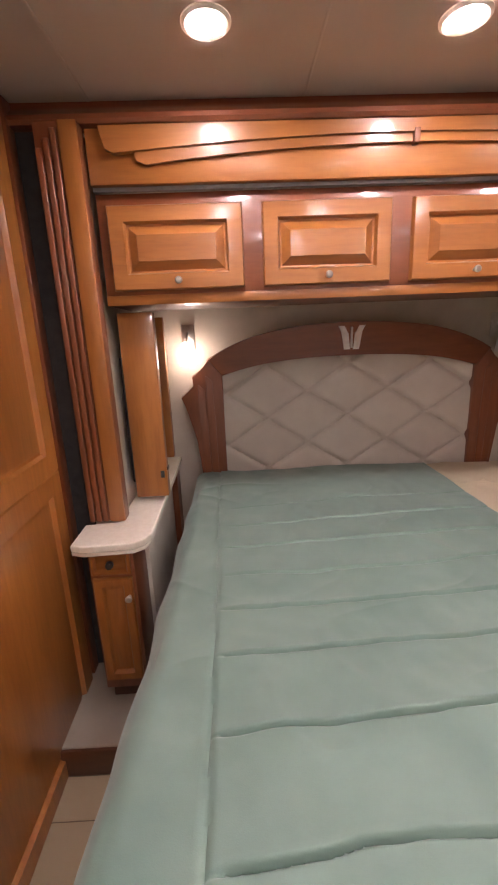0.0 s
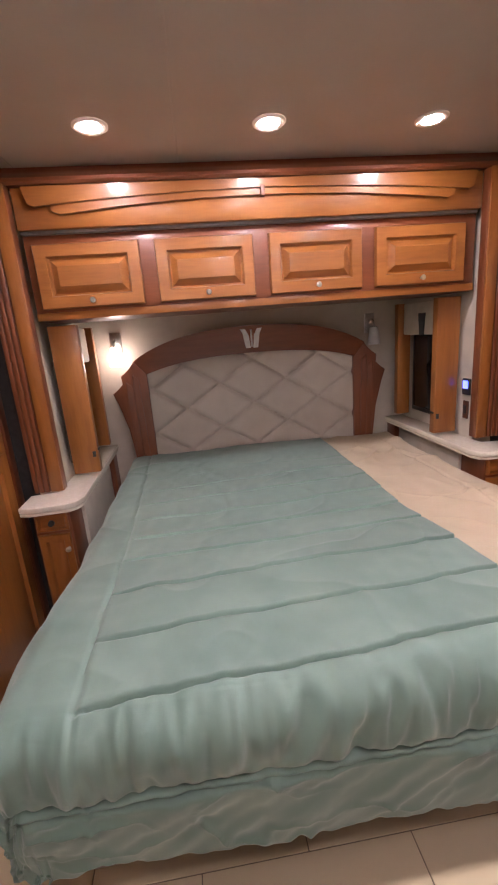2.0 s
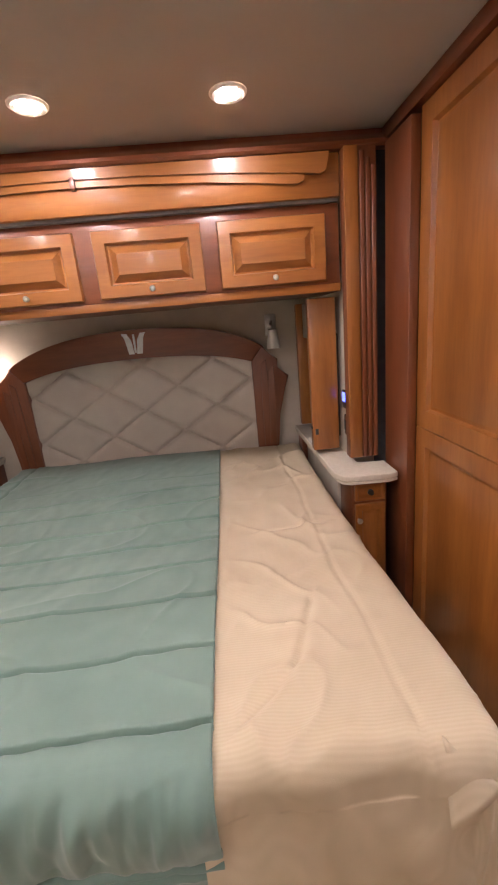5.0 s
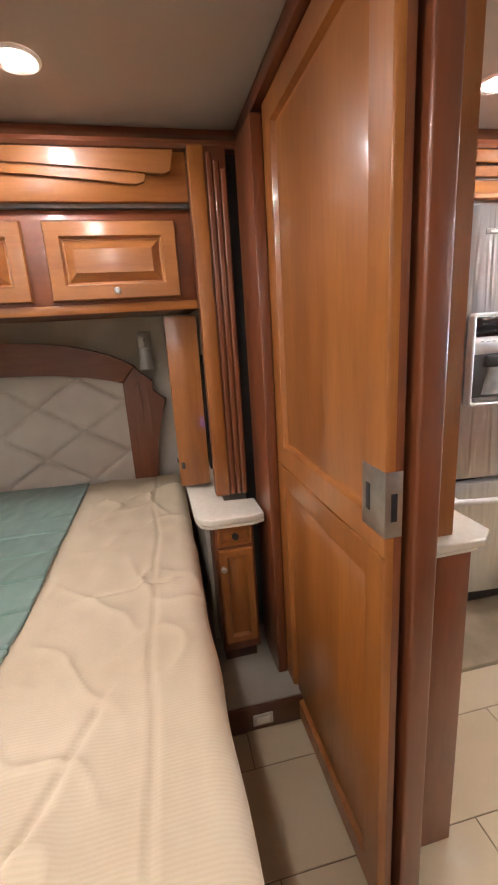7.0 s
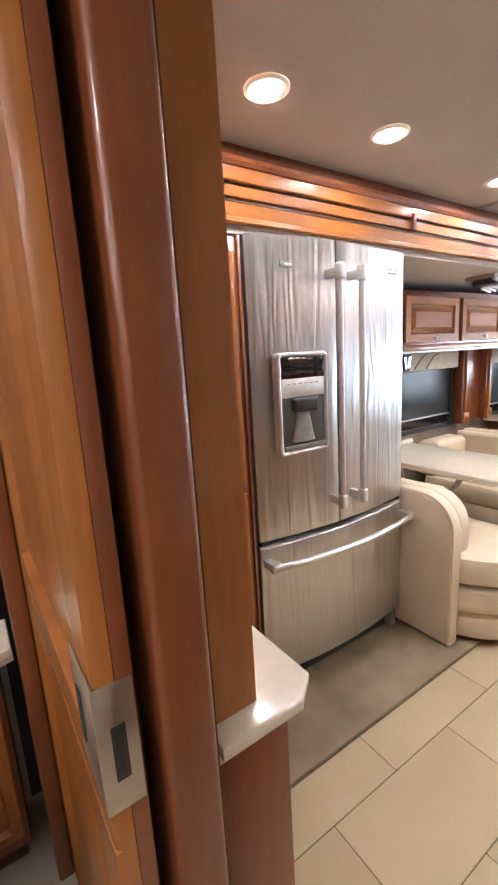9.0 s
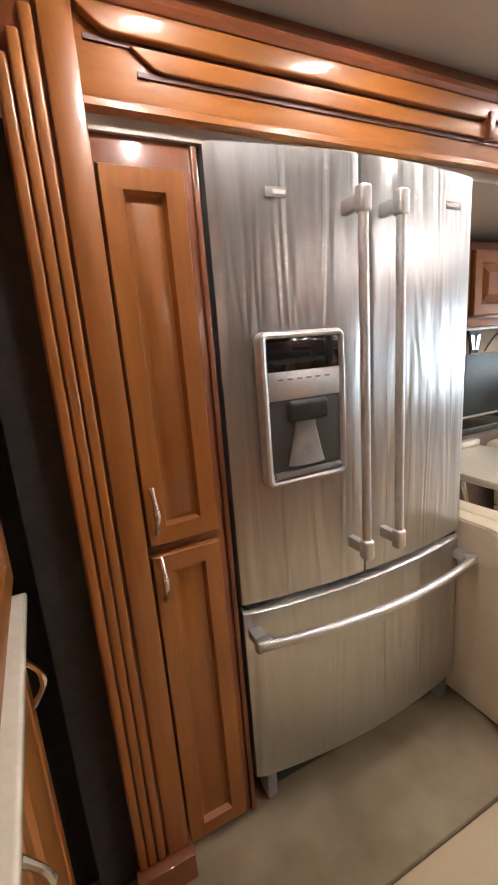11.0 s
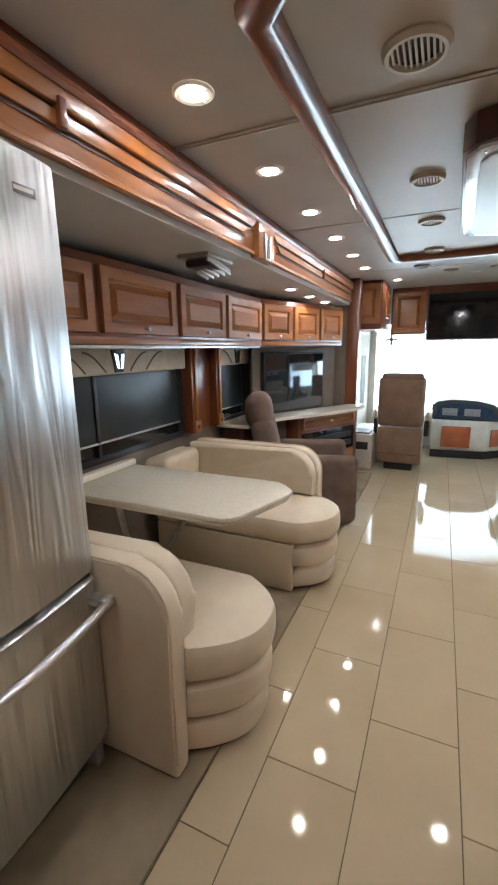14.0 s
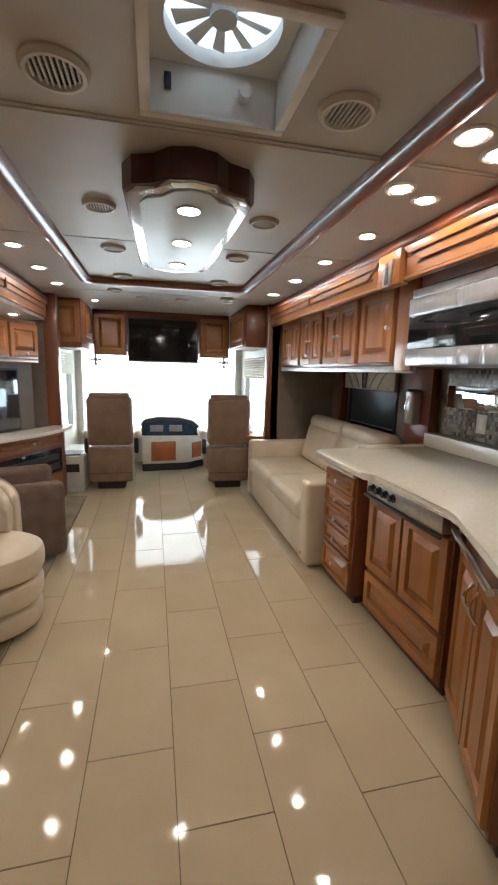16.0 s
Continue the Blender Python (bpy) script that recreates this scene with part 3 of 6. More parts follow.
def headboard():
    t = thing("headboard", "arched cherry wood headboard with a tufted taupe leather panel", "headboard", pose(0.77, 2.30, 0.5))
    n = 30

    def arc(a, end, mid, k):
        u = -1 + 2 * k / n
        return (a * u, mid - (mid - end) * (0.55 * u * u + 0.45 * u ** 4))

    lo, hi = [arc(0.70, 0.655, 0.738, k) for k in range(n + 1)], [arc(0.775, 0.745, 0.912, k) for k in range(n + 1)]
    part("arch", prism(lo + hi[::-1], "y", -0.055, 0.03, bev=0.006), cherry_x, t)
    for s in (-1, 1):
        leg = [(0.70, 0.0), (0.70, 0.655), (0.775, 0.745), (0.80, 0.70), (0.865, 0.655), (0.855, 0.60), (0.93, 0.545), (0.90, 0.46), (0.86, 0.30), (0.83, 0.0)]
        lg = part("leg", prism([(s * x, z) for x, z in leg], "y", -0.042, 0.028, bev=0.005), cherry_z, t)
        for k, (a, b) in enumerate(((0.745, 0.63), (0.79, 0.585))):
            band = [(a, 0.065), (a + 0.004, 0.40), (a + 0.012, b), (a + 0.045, b + 0.03), (a + 0.048, 0.42), (a + 0.034, 0.065)]
            part("flute", prism([(s * x, z) for x, z in band], "y", -0.052 + 0.004 * k, -0.0425, bev=0.003), cherry_z, lg)
    part("bottom_rail", box(-0.70, 0.70, -0.045, 0.02, 0.025, 0.060, 0.006), cherry_x, t)
    bm, nx, nz, rows = bmesh.new(), 150, 70, []
    for i in range(nx + 1):
        x = -0.705 + 1.41 * i / nx
        u = x / 0.70
        top = 0.738 - 0.083 * (0.55 * u * u + 0.45 * u ** 4) + 0.008
        col = []
        for j in range(nz + 1):
            z = 0.05 + (top - 0.05) * j / nz
            a, b = (x / 0.46 + (z - 0.1) / 0.30), (x / 0.46 - (z - 0.1) / 0.30)
            da, db = abs((a % 1) - 0.5) * 2, abs((b % 1) - 0.5) * 2
            puff = (1 - da ** 12) * (1 - db ** 12)
            col.append(bm.verts.new((x, 0.006 - 0.026 * puff - 0.003 * noise.noise((x * 9, z * 9, 0)), z)))
        rows.append(col)
    for a, b in zip(rows, rows[1:]):
        for j in range(nz):
            bm.faces.new((a[j], b[j], b[j + 1], a[j + 1]))
    pad = part("tufted_panel", bm, hb_leather, t, "diamond-tufted taupe leather", smooth=60)
    for i in range(-4, 9):
        for j in range(-8, 5):
            x, z = 0.23 * (i + j), 0.10 + 0.15 * (i - j)
            if abs(x) < 0.64 and 0.16 < z < 0.66 - 0.1 * (x / 0.7) ** 2:
                part("tuft_button", lathe([(0.011, 0), (0.010, 0.004), (0.004, 0.006)], 10), hb_leather, pad, at=pose(x, 0.004, z, 90))
    e = part("emblem", box(-0.006, 0.006, -0.062, -0.0555, 0.775, 0.885, 0.002), nickel, t, "satin metal ornament")
    for s in (-1, 1):
        part("ray", prism([(s * 0.008, 0.768), (s * 0.040, 0.768), (s * 0.056, 0.86), (s * 0.072, 0.892), (s * 0.040, 0.890), (s * 0.018, 0.85)], "y", -0.061, -0.0555), nickel, e)


headboard()


def drape(x0, x1, y0, y1, top, left, right, foot, r, nx, ny, fn, inset=0.0):
    """Cloth over a flat top: hangs by left, right and foot metres over the edges with a rounded bend."""
    def bend(d):
        if d <= 0:
            return 0.0, 0.0
        a = min(d / r, math.pi / 2)
        return r * math.sin(a), r * (1 - math.cos(a)) + max(0.0, d - r * math.pi / 2)

    bm, rows = bmesh.new(), []
    s0, s1 = x0 - left, x1 + right
    for i in range(nx + 1):
        s = s0 + (s1 - s0) * i / nx
        col = []
        for j in range(ny + 1):
            v = (y0 - foot) + (y1 - y0 + foot) * j / ny
            ox, dx = bend(max(x0 - s, s - x1))
            oy, dy = bend(y0 - v)
            x = max(x0, min(x1, s)) + (ox if s > x1 else -ox)
            y = max(y0, v) - oy
            p = Vector((x, y, top - max(dx, dy)))
            if dx > 0 and dy > 0:
                # the corner is gathered round, and hangs no lower than the longer side
                u, w = max(x0 - s, s - x1), y0 - v
                d = math.hypot(u, w)
                out, drop = bend(min(d, max(foot, left if s < x0 else right)))
                p = Vector((x0 - out * u / d if s < x0 else x1 + out * u / d, y0 - out * w / d, top - drop))
            col.append(bm.verts.new(p + fn(s, v, dx, dy)))
        rows.append(col)
    for a, b in zip(rows, rows[1:]):
        for j in range(ny):
            bm.faces.new((a[j], b[j], b[j + 1], a[j + 1]))
    return bm


BED_TOP = 0.716
SEAMS = (1.76, 1.58, 1.40, 1.22, 1.045, 0.86, 0.65, 0.445, 0.255)


def crease(s, v, seed):
    """Thin wandering folds, 0 to 1, in patches."""
    w = Vector((s * 2.6 + 0.5 * noise.noise((s * 3, v * 3, seed + 1)), v * 2.6, seed))
    patch = max(0.0, min(1.0, 0.5 + 1.6 * noise.noise((s * 1.7, v * 1.7, seed + 5))))
    return (1 - min(1.0, abs(noise.noise(w)) * 3.0)) ** 5 * patch


def foot_rise(v):
    """The mattress stands a little higher at its foot."""
    k = max(0.0, min(1.0, (1.15 - v) / 0.75))
    return 0.052 * k * k * (3 - 2 * k)


def teal_relief(s, v, dx, dy):
    z = 0.010 * noise.noise((s * 2.2, v * 2.2, 1)) + 0.005 * noise.noise((s * 7, v * 5, 3)) + 0.002 * noise.noise((s * 22, v * 14, 5))
    for k, q in enumerate(SEAMS):
        wob = q + 0.06 * (s - 0.2) + 0.012 * noise.noise((s * 4, k * 3.1, 7)) + 0.004 * noise.noise((s * 17, k * 2.3, 9))
        fade = min(1, max(0, (s - 0.09) / 0.06)) * (1.0 if k > 3 else 0.15 + 0.2 * k) * (0.75 + 0.4 * noise.noise((s * 3, k * 5.7, 2)))
        d = v - wob
        if d > -0.001:
            z += 0.007 * math.exp(-(d / 0.04)) * fade
        z -= 0.021 * math.exp(-((d + 0.0015) / 0.0038) ** 2) * fade
    z -= 0.009 * math.exp(-((s - 0.10 + 0.03 * max(0.0, v - 0.3)) / 0.005) ** 2)
    near = max(0.0, min(1.0, (0.36 - v) / 0.2))
    z += near * (0.004 * noise.noise((s * 9, v * 4, 31)) + 0.011 * noise.noise((s * 24 + v * 6, v * 5, 33)) + 0.004 * noise.noise((s * 50, v * 8, 35)))
    z += 0.006 * crease(s, v, 41) + foot_rise(v)
    out = Vector((0, 0, z))
    if dy > 0.005:
        low = min(1, dy / 0.03) * (1 - min(1, max(0, dy - 0.15) / 0.05))
        gather = (0.008 * noise.noise((s * 8, dy * 4, 2)) + 0.022 * noise.noise((s * 24 + dy * 5, dy * 6, 8)) + 0.010 * noise.noise((s * 52, dy * 10, 12))) * low
        line = 0.185 + 0.012 * noise.noise((s * 2.5, 0, 51))
        fold = 0.022 * math.exp(-((dy - line) / 0.008) ** 2) + 0.020 * math.exp(-((dy - line - 0.028) / 0.007) ** 2)
        lower = (0.016 * noise.noise((s * 5, dy * 9, 6)) + 0.010 * noise.noise((s * 14 + dy * 16, dy * 8, 16)) + 0.014 * crease(s * 2.2, dy * 3, 71)) * min(1.0, max(0.0, (dy - 0.20) / 0.03))
        out.y += -gather + fold + 0.05 * max(0, dy - 0.21) / 0.2 - 0.016 * math.sin(min(1, dy / line) * math.pi) - lower
        out.z -= 0.05 * max(0.0, s / 1.2) * max(0.0, dy - 0.21) / 0.26
    if dx > 0.01:
        out.x += 0.012 * noise.noise((v * 5, dx * 4, 4)) + 0.05 * max(0, dx - 0.1)
    return out


def tan_relief(s, v, dx, dy):
    z = 0.009 * noise.noise((s * 3, v * 3, 11)) + 0.004 * noise.noise((s * 12, v * 9, 13))
    free = max(0.0, min(1.0, (s - 1.20) / 0.06))
    z = z * free + foot_rise(v) + (0.019 * crease(s, v, 61) + 0.012 * crease(s * 2, v * 1.4, 67)) * free
    for x0, y0, x1, y1, dep in ((1.24, 0.30, 1.36, 0.42, 0.009), (1.36, 0.42, 1.44, 0.66, 0.008), (1.36, 1.12, 1.58, 1.14, 0.008)):
        d = Vector((x1 - x0, y1 - y0))
        k = max(0, min(1, ((s - x0) * d.x + (v - y0) * d.y) / d.length_squared))
        dist = math.hypot(s - x0 - d.x * k, v - y0 - d.y * k)
        side = 1.0 if (s - x0) * d.y - (v - y0) * d.x > 0 else 0.25
        z += dep * (side * math.exp(-((dist - 0.02) / 0.03) ** 2) - 1.1 * math.exp(-(dist / 0.010) ** 2))
    z -= 0.006 * math.exp(-((s - 1.545 - 0.02 * noise.noise((v * 3, 0, 5))) / 0.007) ** 2)
    z -= 0.012 * math.exp(-((v - 0.145) / 0.010) ** 2)
    out = Vector((0, 0, z))
    if dy > 0.01:
        out.y -= 0.022 * noise.noise((s * 11, dy * 6, 21)) * min(1, dy / 0.06)
    if dx > 0.01:
        out.x -= 0.020 * noise.noise((v * 4, dx * 4, 23)) * min(1, dx / 0.1) - 0.10 * dx * max(0, 1 - v / 0.9)
    return out


t = thing("bed", "wide bed with a dark base and tan-covered mattress", "bed", pose(0, 0, 0.112))
part("base", box(0.03, 1.54, 0.42, 2.22, 0.0005, 0.24, 0.01), dark_wood, t)
part("mattress", box(-0.02, 1.63, 0.29, 2.24, 0.241, 0.58, 0.05, 4), tan, t)
part("rail", box(0.0, 1.58, 0.37, 0.40, 0.02, 0.20, 0.01), dark_wood, t, "dark wooden rail under the foot")
ob = ob_tan = part("blanket", drape(1.150, 1.635, 0.268, 2.255, BED_TOP - 0.014, 0.0, 0.36, 0.46, 0.06, 110, 360, tan_relief), tan, smooth=70)
tagged(ob, "tan striped cotton quilt, wrinkled, hanging over the bed edge", "blanket")
ob = part("comforter", drape(-0.02, 1.182, 0.272, 2.255, BED_TOP, 0.30, 0.0, 0.49, 0.075, 220, 860, teal_relief), teal, smooth=70)
tagged(ob, "teal quilted comforter with cross seams spread over the bed", "comforter")
sol = ob.modifiers.new("thickness", "SOLIDIFY")
sol.thickness, sol.offset = 0.012, -1


def quilt_corner():
    """The quilt's corner, folded back on itself at the foot."""
    bm, n, a, b, c = bmesh.new(), 10, Vector((1.575, 0.225, BED_TOP + 0.038)), Vector((1.668, 0.196, BED_TOP - 0.05)), Vector((1.570, 0.186, BED_TOP - 0.11))
    rows = []
    for i in range(n + 1):
        row = []
        for j in range(i + 1):
            u, w = i / n, (j / i if i else 0)
            p = a.lerp(b, u).lerp(a.lerp(c, u), w)
            row.append(bm.verts.new(p + Vector((0.0, -0.008, 0.004)) * math.sin(math.pi * w) * u + Vector((0, -0.006, 0.004)) * noise.noise(p * 16)))
        rows.append(row)
    for p, q in zip(rows, rows[1:]):
        for k in range(len(p)):
            bm.faces.new((p[k], q[k], q[k + 1]))
            if k + 1 < len(p):
                bm.faces.new((p[k], q[k + 1], p[k + 1]))
    return bm


corner = part("quilt_corner", quilt_corner(), tan, ob_tan, "folded quilt corner", smooth=70)
sol = corner.modifiers.new("thickness", "SOLIDIFY")
sol.thickness = 0.012


def panel_door(name, label, at, w, h, split):
    t = thing(name, label, "door", at)
    part("panel", panel_bm(w, split, 0.02, 0.075, True), wood_z, t, at=pose(0, -0.018, 0))
    part("panel", panel_bm(w, h - split, 0.02, 0.075, True), wood_z, t, at=pose(0, -0.018, split))
    part("core", box(0, w, -0.0175, 0.0, 0, h, 0.001), cherry_z, t)
    return t


t = panel_door("sliding_door", "honey wood sliding door with two panels, standing open", pose(2.094, 1.305, -0.125, 0, 0, -90), 0.70, 2.18, 1.035)
pl = part("latch_plate", box(0.615, 0.7005, -0.0405, -0.0385, 1.085, 1.225, 0.004), nickel, t, "satin nickel latch plate")
part("finger_pull", box(0.632, 0.648, -0.0425, -0.0406, 1.125, 1.185, 0.0018), black_plastic, pl)
part("edge_plate", box(0.7005, 0.7025, -0.041, -0.002, 1.085, 1.225, 0.0008), nickel, pl)
part("edge_slot", box(0.7026, 0.704, -0.028, -0.014, 1.120, 1.180, 0.0006), black_plastic, pl)
structure("door_1_post", box(2.015, 2.055, 1.30, 1.52, -0.039, 2.0325, 0.006), cherry_z, "cherry wood post at the end of the sliding door")
structure("door_1_header", box(2.035, 2.095, 0.60, 1.595, 2.06, 2.113, 0.004), cherry_y, "cherry wood head rail over the sliding door")
bm = box(2.112, 2.170, 0.590, 0.668, -0.155, 2.113, 0.008, 3)
structure("door_1_jamb", bm, cherry_z, "rounded cherry wood jamb")
# Solid wall; the pocket's shade is put into its dark colour.
structure("wall_partition_kitchen", box(2.100, 2.21, 0.669, 1.53, -0.155, 2.113, 0), groove, "wall coloured dark for the shaded door pocket")
panel_door("closet_door", "honey wood panel door beside the bed, closed", pose(-0.572, 0.60, -0.145, 0, 0, 90), 0.92, 2.205, 1.06)
structure("door_2_post", box(-0.60, -0.535, 1.545, 1.598, -0.039, 2.112, 0.004), cherry_z, "cherry wood post")
structure("door_2_header", box(-0.60, -0.545, 0.55, 1.598, 2.065, 2.113, 0.004), cherry_y)
structure("baseboard", box(-0.60, -0.545, 0.60, 1.17, -0.1555, -0.1465, 0.003), dark_wood)
t = thing("wardrobe_drawers", "honey wood drawer fronts above a pale step", "drawers", pose(-1.14, 0.72, 0.0155))
part("body", box(0, 0.545, -0.012, 0.0, 0, 1.9, 0.002), cherry_x, t)
for k in range(4):
    d = part("drawer", panel_bm(0.50, 0.20, 0.02, 0.04), wood_x, t, at=pose(0.02, -0.0125, 0.03 + 0.225 * k))
    knob(d, 0.25, -0.02, 0.10)
t = thing("step_light", "small white step light in the riser", "step light", pose(1.905, 1.172, -0.09))
part("plate", box(-0.04, 0.04, -0.006, 0, -0.025, 0.025, 0.002), nickel, t)
part("lens", box(-0.026, 0.026, -0.009, -0.0065, -0.014, 0.014, 0.001), white_plastic, t)
# Only the y 1.277 row is seen; the others are added fill lamps.
for x, y in ((0.103, 1.277), (0.746, 1.277), (1.387, 1.277), (0.103, 0.30), (0.746, 0.30), (1.387, 0.30), (0.103, -0.62), (0.746, -0.62), (1.387, -0.62)):
    downlight(x, y, group="bedroom downlights")

# ---- hall unit ----
t = thing("hall_cabinet", "honey wood hall cabinet with a stone ledge", "cabinet", pose(2.212, 0.035, -0.012))
part("lower_body", box(0.001, 0.14, 0.662, 1.46, -0.14, 0.85, 0.003), cherry_z, t)
part("upper_body", prism([(0.001, 0.662), (0.082, 0.662), (0.086, 0.80), (0.150, 0.90), (0.150, 1.50), (0.001, 1.50)], "z", 0.892, 2.112), wood_z, t)
d = part("upper_door", panel_bm(0.54, 1.02, 0.018, 0.06), wood_z, t, at=pose(0.1505, 0.93, 0.93, 0, 0, 90))
pull(d, 0.49, -0.018, 0.54)
for k in range(2):
    d = part("lower_door", panel_bm(0.36, 0.90, 0.018, 0.05), wood_z, t, at=pose(0.1405, 0.70 + 0.375 * k, -0.06, 0, 0, 90))
    pull(d, 0.32, -0.018, 0.78)
part("ledge", prism([(0.0, 0.625), (0.14, 0.625), (0.185, 0.66), (0.185, 1.47), (0.0, 1.47)], "z", 0.868, 0.891, bev=0.006), quartz, t, "cream stone ledge")
part("ledge_edge", prism([(0.0, 0.638), (0.132, 0.638), (0.170, 0.668), (0.170, 1.468), (0.0, 1.468)], "z", 0.8505, 0.8675, bev=0.005), quartz, t)

settle(BEDROOM, since=BEFORE | {"bed", "blanket", "comforter"})
BEFORE = listing()

# ---- kitchen slide: pantry and refrigerator ----
pilaster(2.455, 2.595, 1.485, 0.10, 2.03, 0.05, 0.10, True, wood_z)


def pantry():
    t = thing("pantry", "tall honey wood pantry with two panel doors beside the refrigerator", "cabinet", pose(2.597, 1.54, 0.017))
    part("body", box(0, 0.213, 0.0, 0.55, 0.0, 1.838, 0.003), cherry_z, t)
    d = part("door", panel_bm(0.182, 0.815, 0.02, 0.046, True), wood_z, t, at=pose(0.008, -0.001, 0.955))
    pull(d, 0.022, -0.02, 0.09)
    d = part("door", panel_bm(0.182, 0.90, 0.02, 0.046, True), wood_z, t, at=pose(0.008, -0.001, 0.03))
    pull(d, 0.022, -0.02, 0.84)


pantry()


def bowed(x0, x1, z0, z1, y_edge, bow, y_back, c, half, n=20):
    """A steel door with a gently bowed front. c, half: centre and half width of the whole front."""
    bm, rings = bmesh.new(), []
    for k in range(n + 1):
        x = x0 + (x1 - x0) * k / n
        u = (x - c) / half
        y = y_edge - bow * (1 - u * u)
        edge = 0.006 if k in (0, n) else 0.0
        rings.append([bm.verts.new(p) for p in ((x, y_back, z0), (x, y + 0.012, z0), (x, y + edge, z0 + 0.008), (x, y + edge, z1 - 0.008), (x, y + 0.012, z1), (x, y_back, z1))])
    for a, b in zip(rings, rings[1:]):
        for k in range(6):
            bm.faces.new((a[k], a[(k + 1) % 6], b[(k + 1) % 6], b[k]))
    bm.faces.new(rings[0])
    bm.faces.new(rings[-1])
    return bm


def rounded_tray(x0, x1, z0, z1, y, steps, r=0.022):
    """A rounded rectangle built up towards -y: steps are (inset, height); the last loop is closed."""
    bm, loops = bmesh.new(), []
    for inset, h in steps:
        q, ring = max(0.006, r - inset), []
        for cx, cz, a0 in ((x1 - inset - q, z1 - inset - q, 0), (x0 + inset + q, z1 - inset - q, 90), (x0 + inset + q, z0 + inset + q, 180), (x1 - inset - q, z0 + inset + q, 270)):
            for k in range(6):
                a = math.radians(a0 + 18 * k)
                ring.append(bm.verts.new((cx + q * math.cos(a), y - h, cz + q * math.sin(a))))
        loops.append(ring)
    for a, b in zip(loops, loops[1:]):
        for k in range(len(a)):
            bm.faces.new((a[k], a[(k + 1) % len(a)], b[(k + 1) % len(a)], b[k]))
    bm.faces.new(loops[0])
    bm.faces.new(loops[-1])
    return bm


def refrigerator():
    t = thing("refrigerator", "brushed steel French-door refrigerator with bottom freezer drawer", "refrigerator", pose(0.012, 0, 0.053))
    c, half = 3.262, 0.437
    part("body", box(2.83, 3.694, 1.562, 2.25, 0.045, 1.795, 0.004), grey_plastic, t)
    part("hinge_cap", box(2.84, 2.93, 1.55, 1.62, 1.7955, 1.815, 0.004), black_plastic, t)
    part("hinge_cap", box(3.60, 3.69, 1.55, 1.62, 1.7955, 1.815, 0.004), black_plastic, t)
    left = part("door", bowed(2.825, 3.222, 0.672, 1.805, 1.525, 0.042, 1.56, c, half), steel, t)
    right = part("door", bowed(3.230, 3.699, 0.672, 1.805, 1.525, 0.042, 1.56, c, half), steel, t)
    drawer = part("freezer_drawer", bowed(2.825, 3.699, 0.075, 0.655, 1.525, 0.042, 1.56, c, half, 32), steel, t)
    for d, x in ((left, 3.172), (right, 3.292)):
        h = part("handle", tube([(x, 1.415, 0.80), (x, 1.415, 1.67)], 0.0125, 14), steel_bar, d, "steel bar handle")
        for z in (0.765, 1.645):
            part("mount", box(x - 0.017, x + 0.017, 1.398, 1.432, z, z + 0.06, 0.010, 3), steel_bar, h)
            part("arm", box(x - 0.011, x + 0.011, 1.432, 1.488, z + 0.012, z + 0.046, 0.005), steel_bar, h)
    pts = [(c + half * 0.96 * u, 1.455 - 0.05 * (1 - u * u), 0.592) for u in [-1 + 2 * k / 24 for k in range(25)]]
    h = part("handle", tube(pts, 0.0135, 12), steel_bar, drawer, "bowed steel bar handle")
    for s in (-1, 1):
        x = c + s * half * 0.945
        part("mount", box(x - 0.025, x + 0.025, 1.445, 1.475, 0.574, 0.61, 0.008, 3), steel_bar, h)
        part("arm", box(x - 0.018, x + 0.018, 1.475, 1.524, 0.578, 0.606, 0.004), steel_bar, h)
    part("gasket", box(2.835, 3.69, 1.535, 1.5615, 0.6555, 0.6715, 0), black_plastic, t)
    for x in (2.85, 3.63):
        part("foot", box(x + 0.01, x + 0.045, 1.535, 1.60, -0.035, 0.072, 0.006), grey_plastic, t)
    part("grille", box(2.91, 3.62, 1.56, 1.60, -0.02, 0.0445, 0.002), black_plastic, t)
    # water and ice dispenser
    dx0, dx1, y = 2.900, 3.152, 1.488
    disp = part("dispenser", rounded_tray(dx0, dx1, 1.012, 1.395, y + 0.010, [(0, 0), (0, 0.022), (0.003, 0.030), (0.009, 0.034), (0.015, 0.032), (0.019, 0.024)]), steel_bar, left, "ice and water dispenser with pale rim")
    part("display", box(dx0 + 0.020, dx1 - 0.020, y - 0.0185, y - 0.0145, 1.300, 1.378, 0.001), black_gloss, disp)
    part("button_panel", box(dx0 + 0.020, dx1 - 0.020, y - 0.0185, y - 0.0145, 1.232, 1.298, 0.001), steel_bar, disp)
    for k in range(6):
        part("button", box(dx0 + 0.045 + 0.028 * k, dx0 + 0.06 + 0.028 * k, y - 0.0195, y - 0.0186, 1.278, 1.282, 0), grey_plastic, disp)
    # No real hollow: a flat plate with the hollow's shade as its colour.
    part("recess", box(dx0 + 0.020, dx1 - 0.020, y - 0.0155, y - 0.0142, 1.045, 1.230, 0.001), hollow_grey, disp, "flat plate coloured dark like a shaded hollow")
    part("chute", box(dx0 + 0.062, dx1 - 0.068, y - 0.040, y - 0.0156, 1.175, 1.228, 0.016, 4), black_plastic, disp)
    cup = lathe([(0.056, 0.0), (0.050, 0.02), (0.034, 0.09), (0.030, 0.115)], 20)
    for v in cup.verts:
        v.co.y *= 0.30
    part("paddle", cup, grey_plastic, disp, "grey conical paddle", at=pose((dx0 + dx1) / 2 - 0.006, y - 0.0175, 1.062))
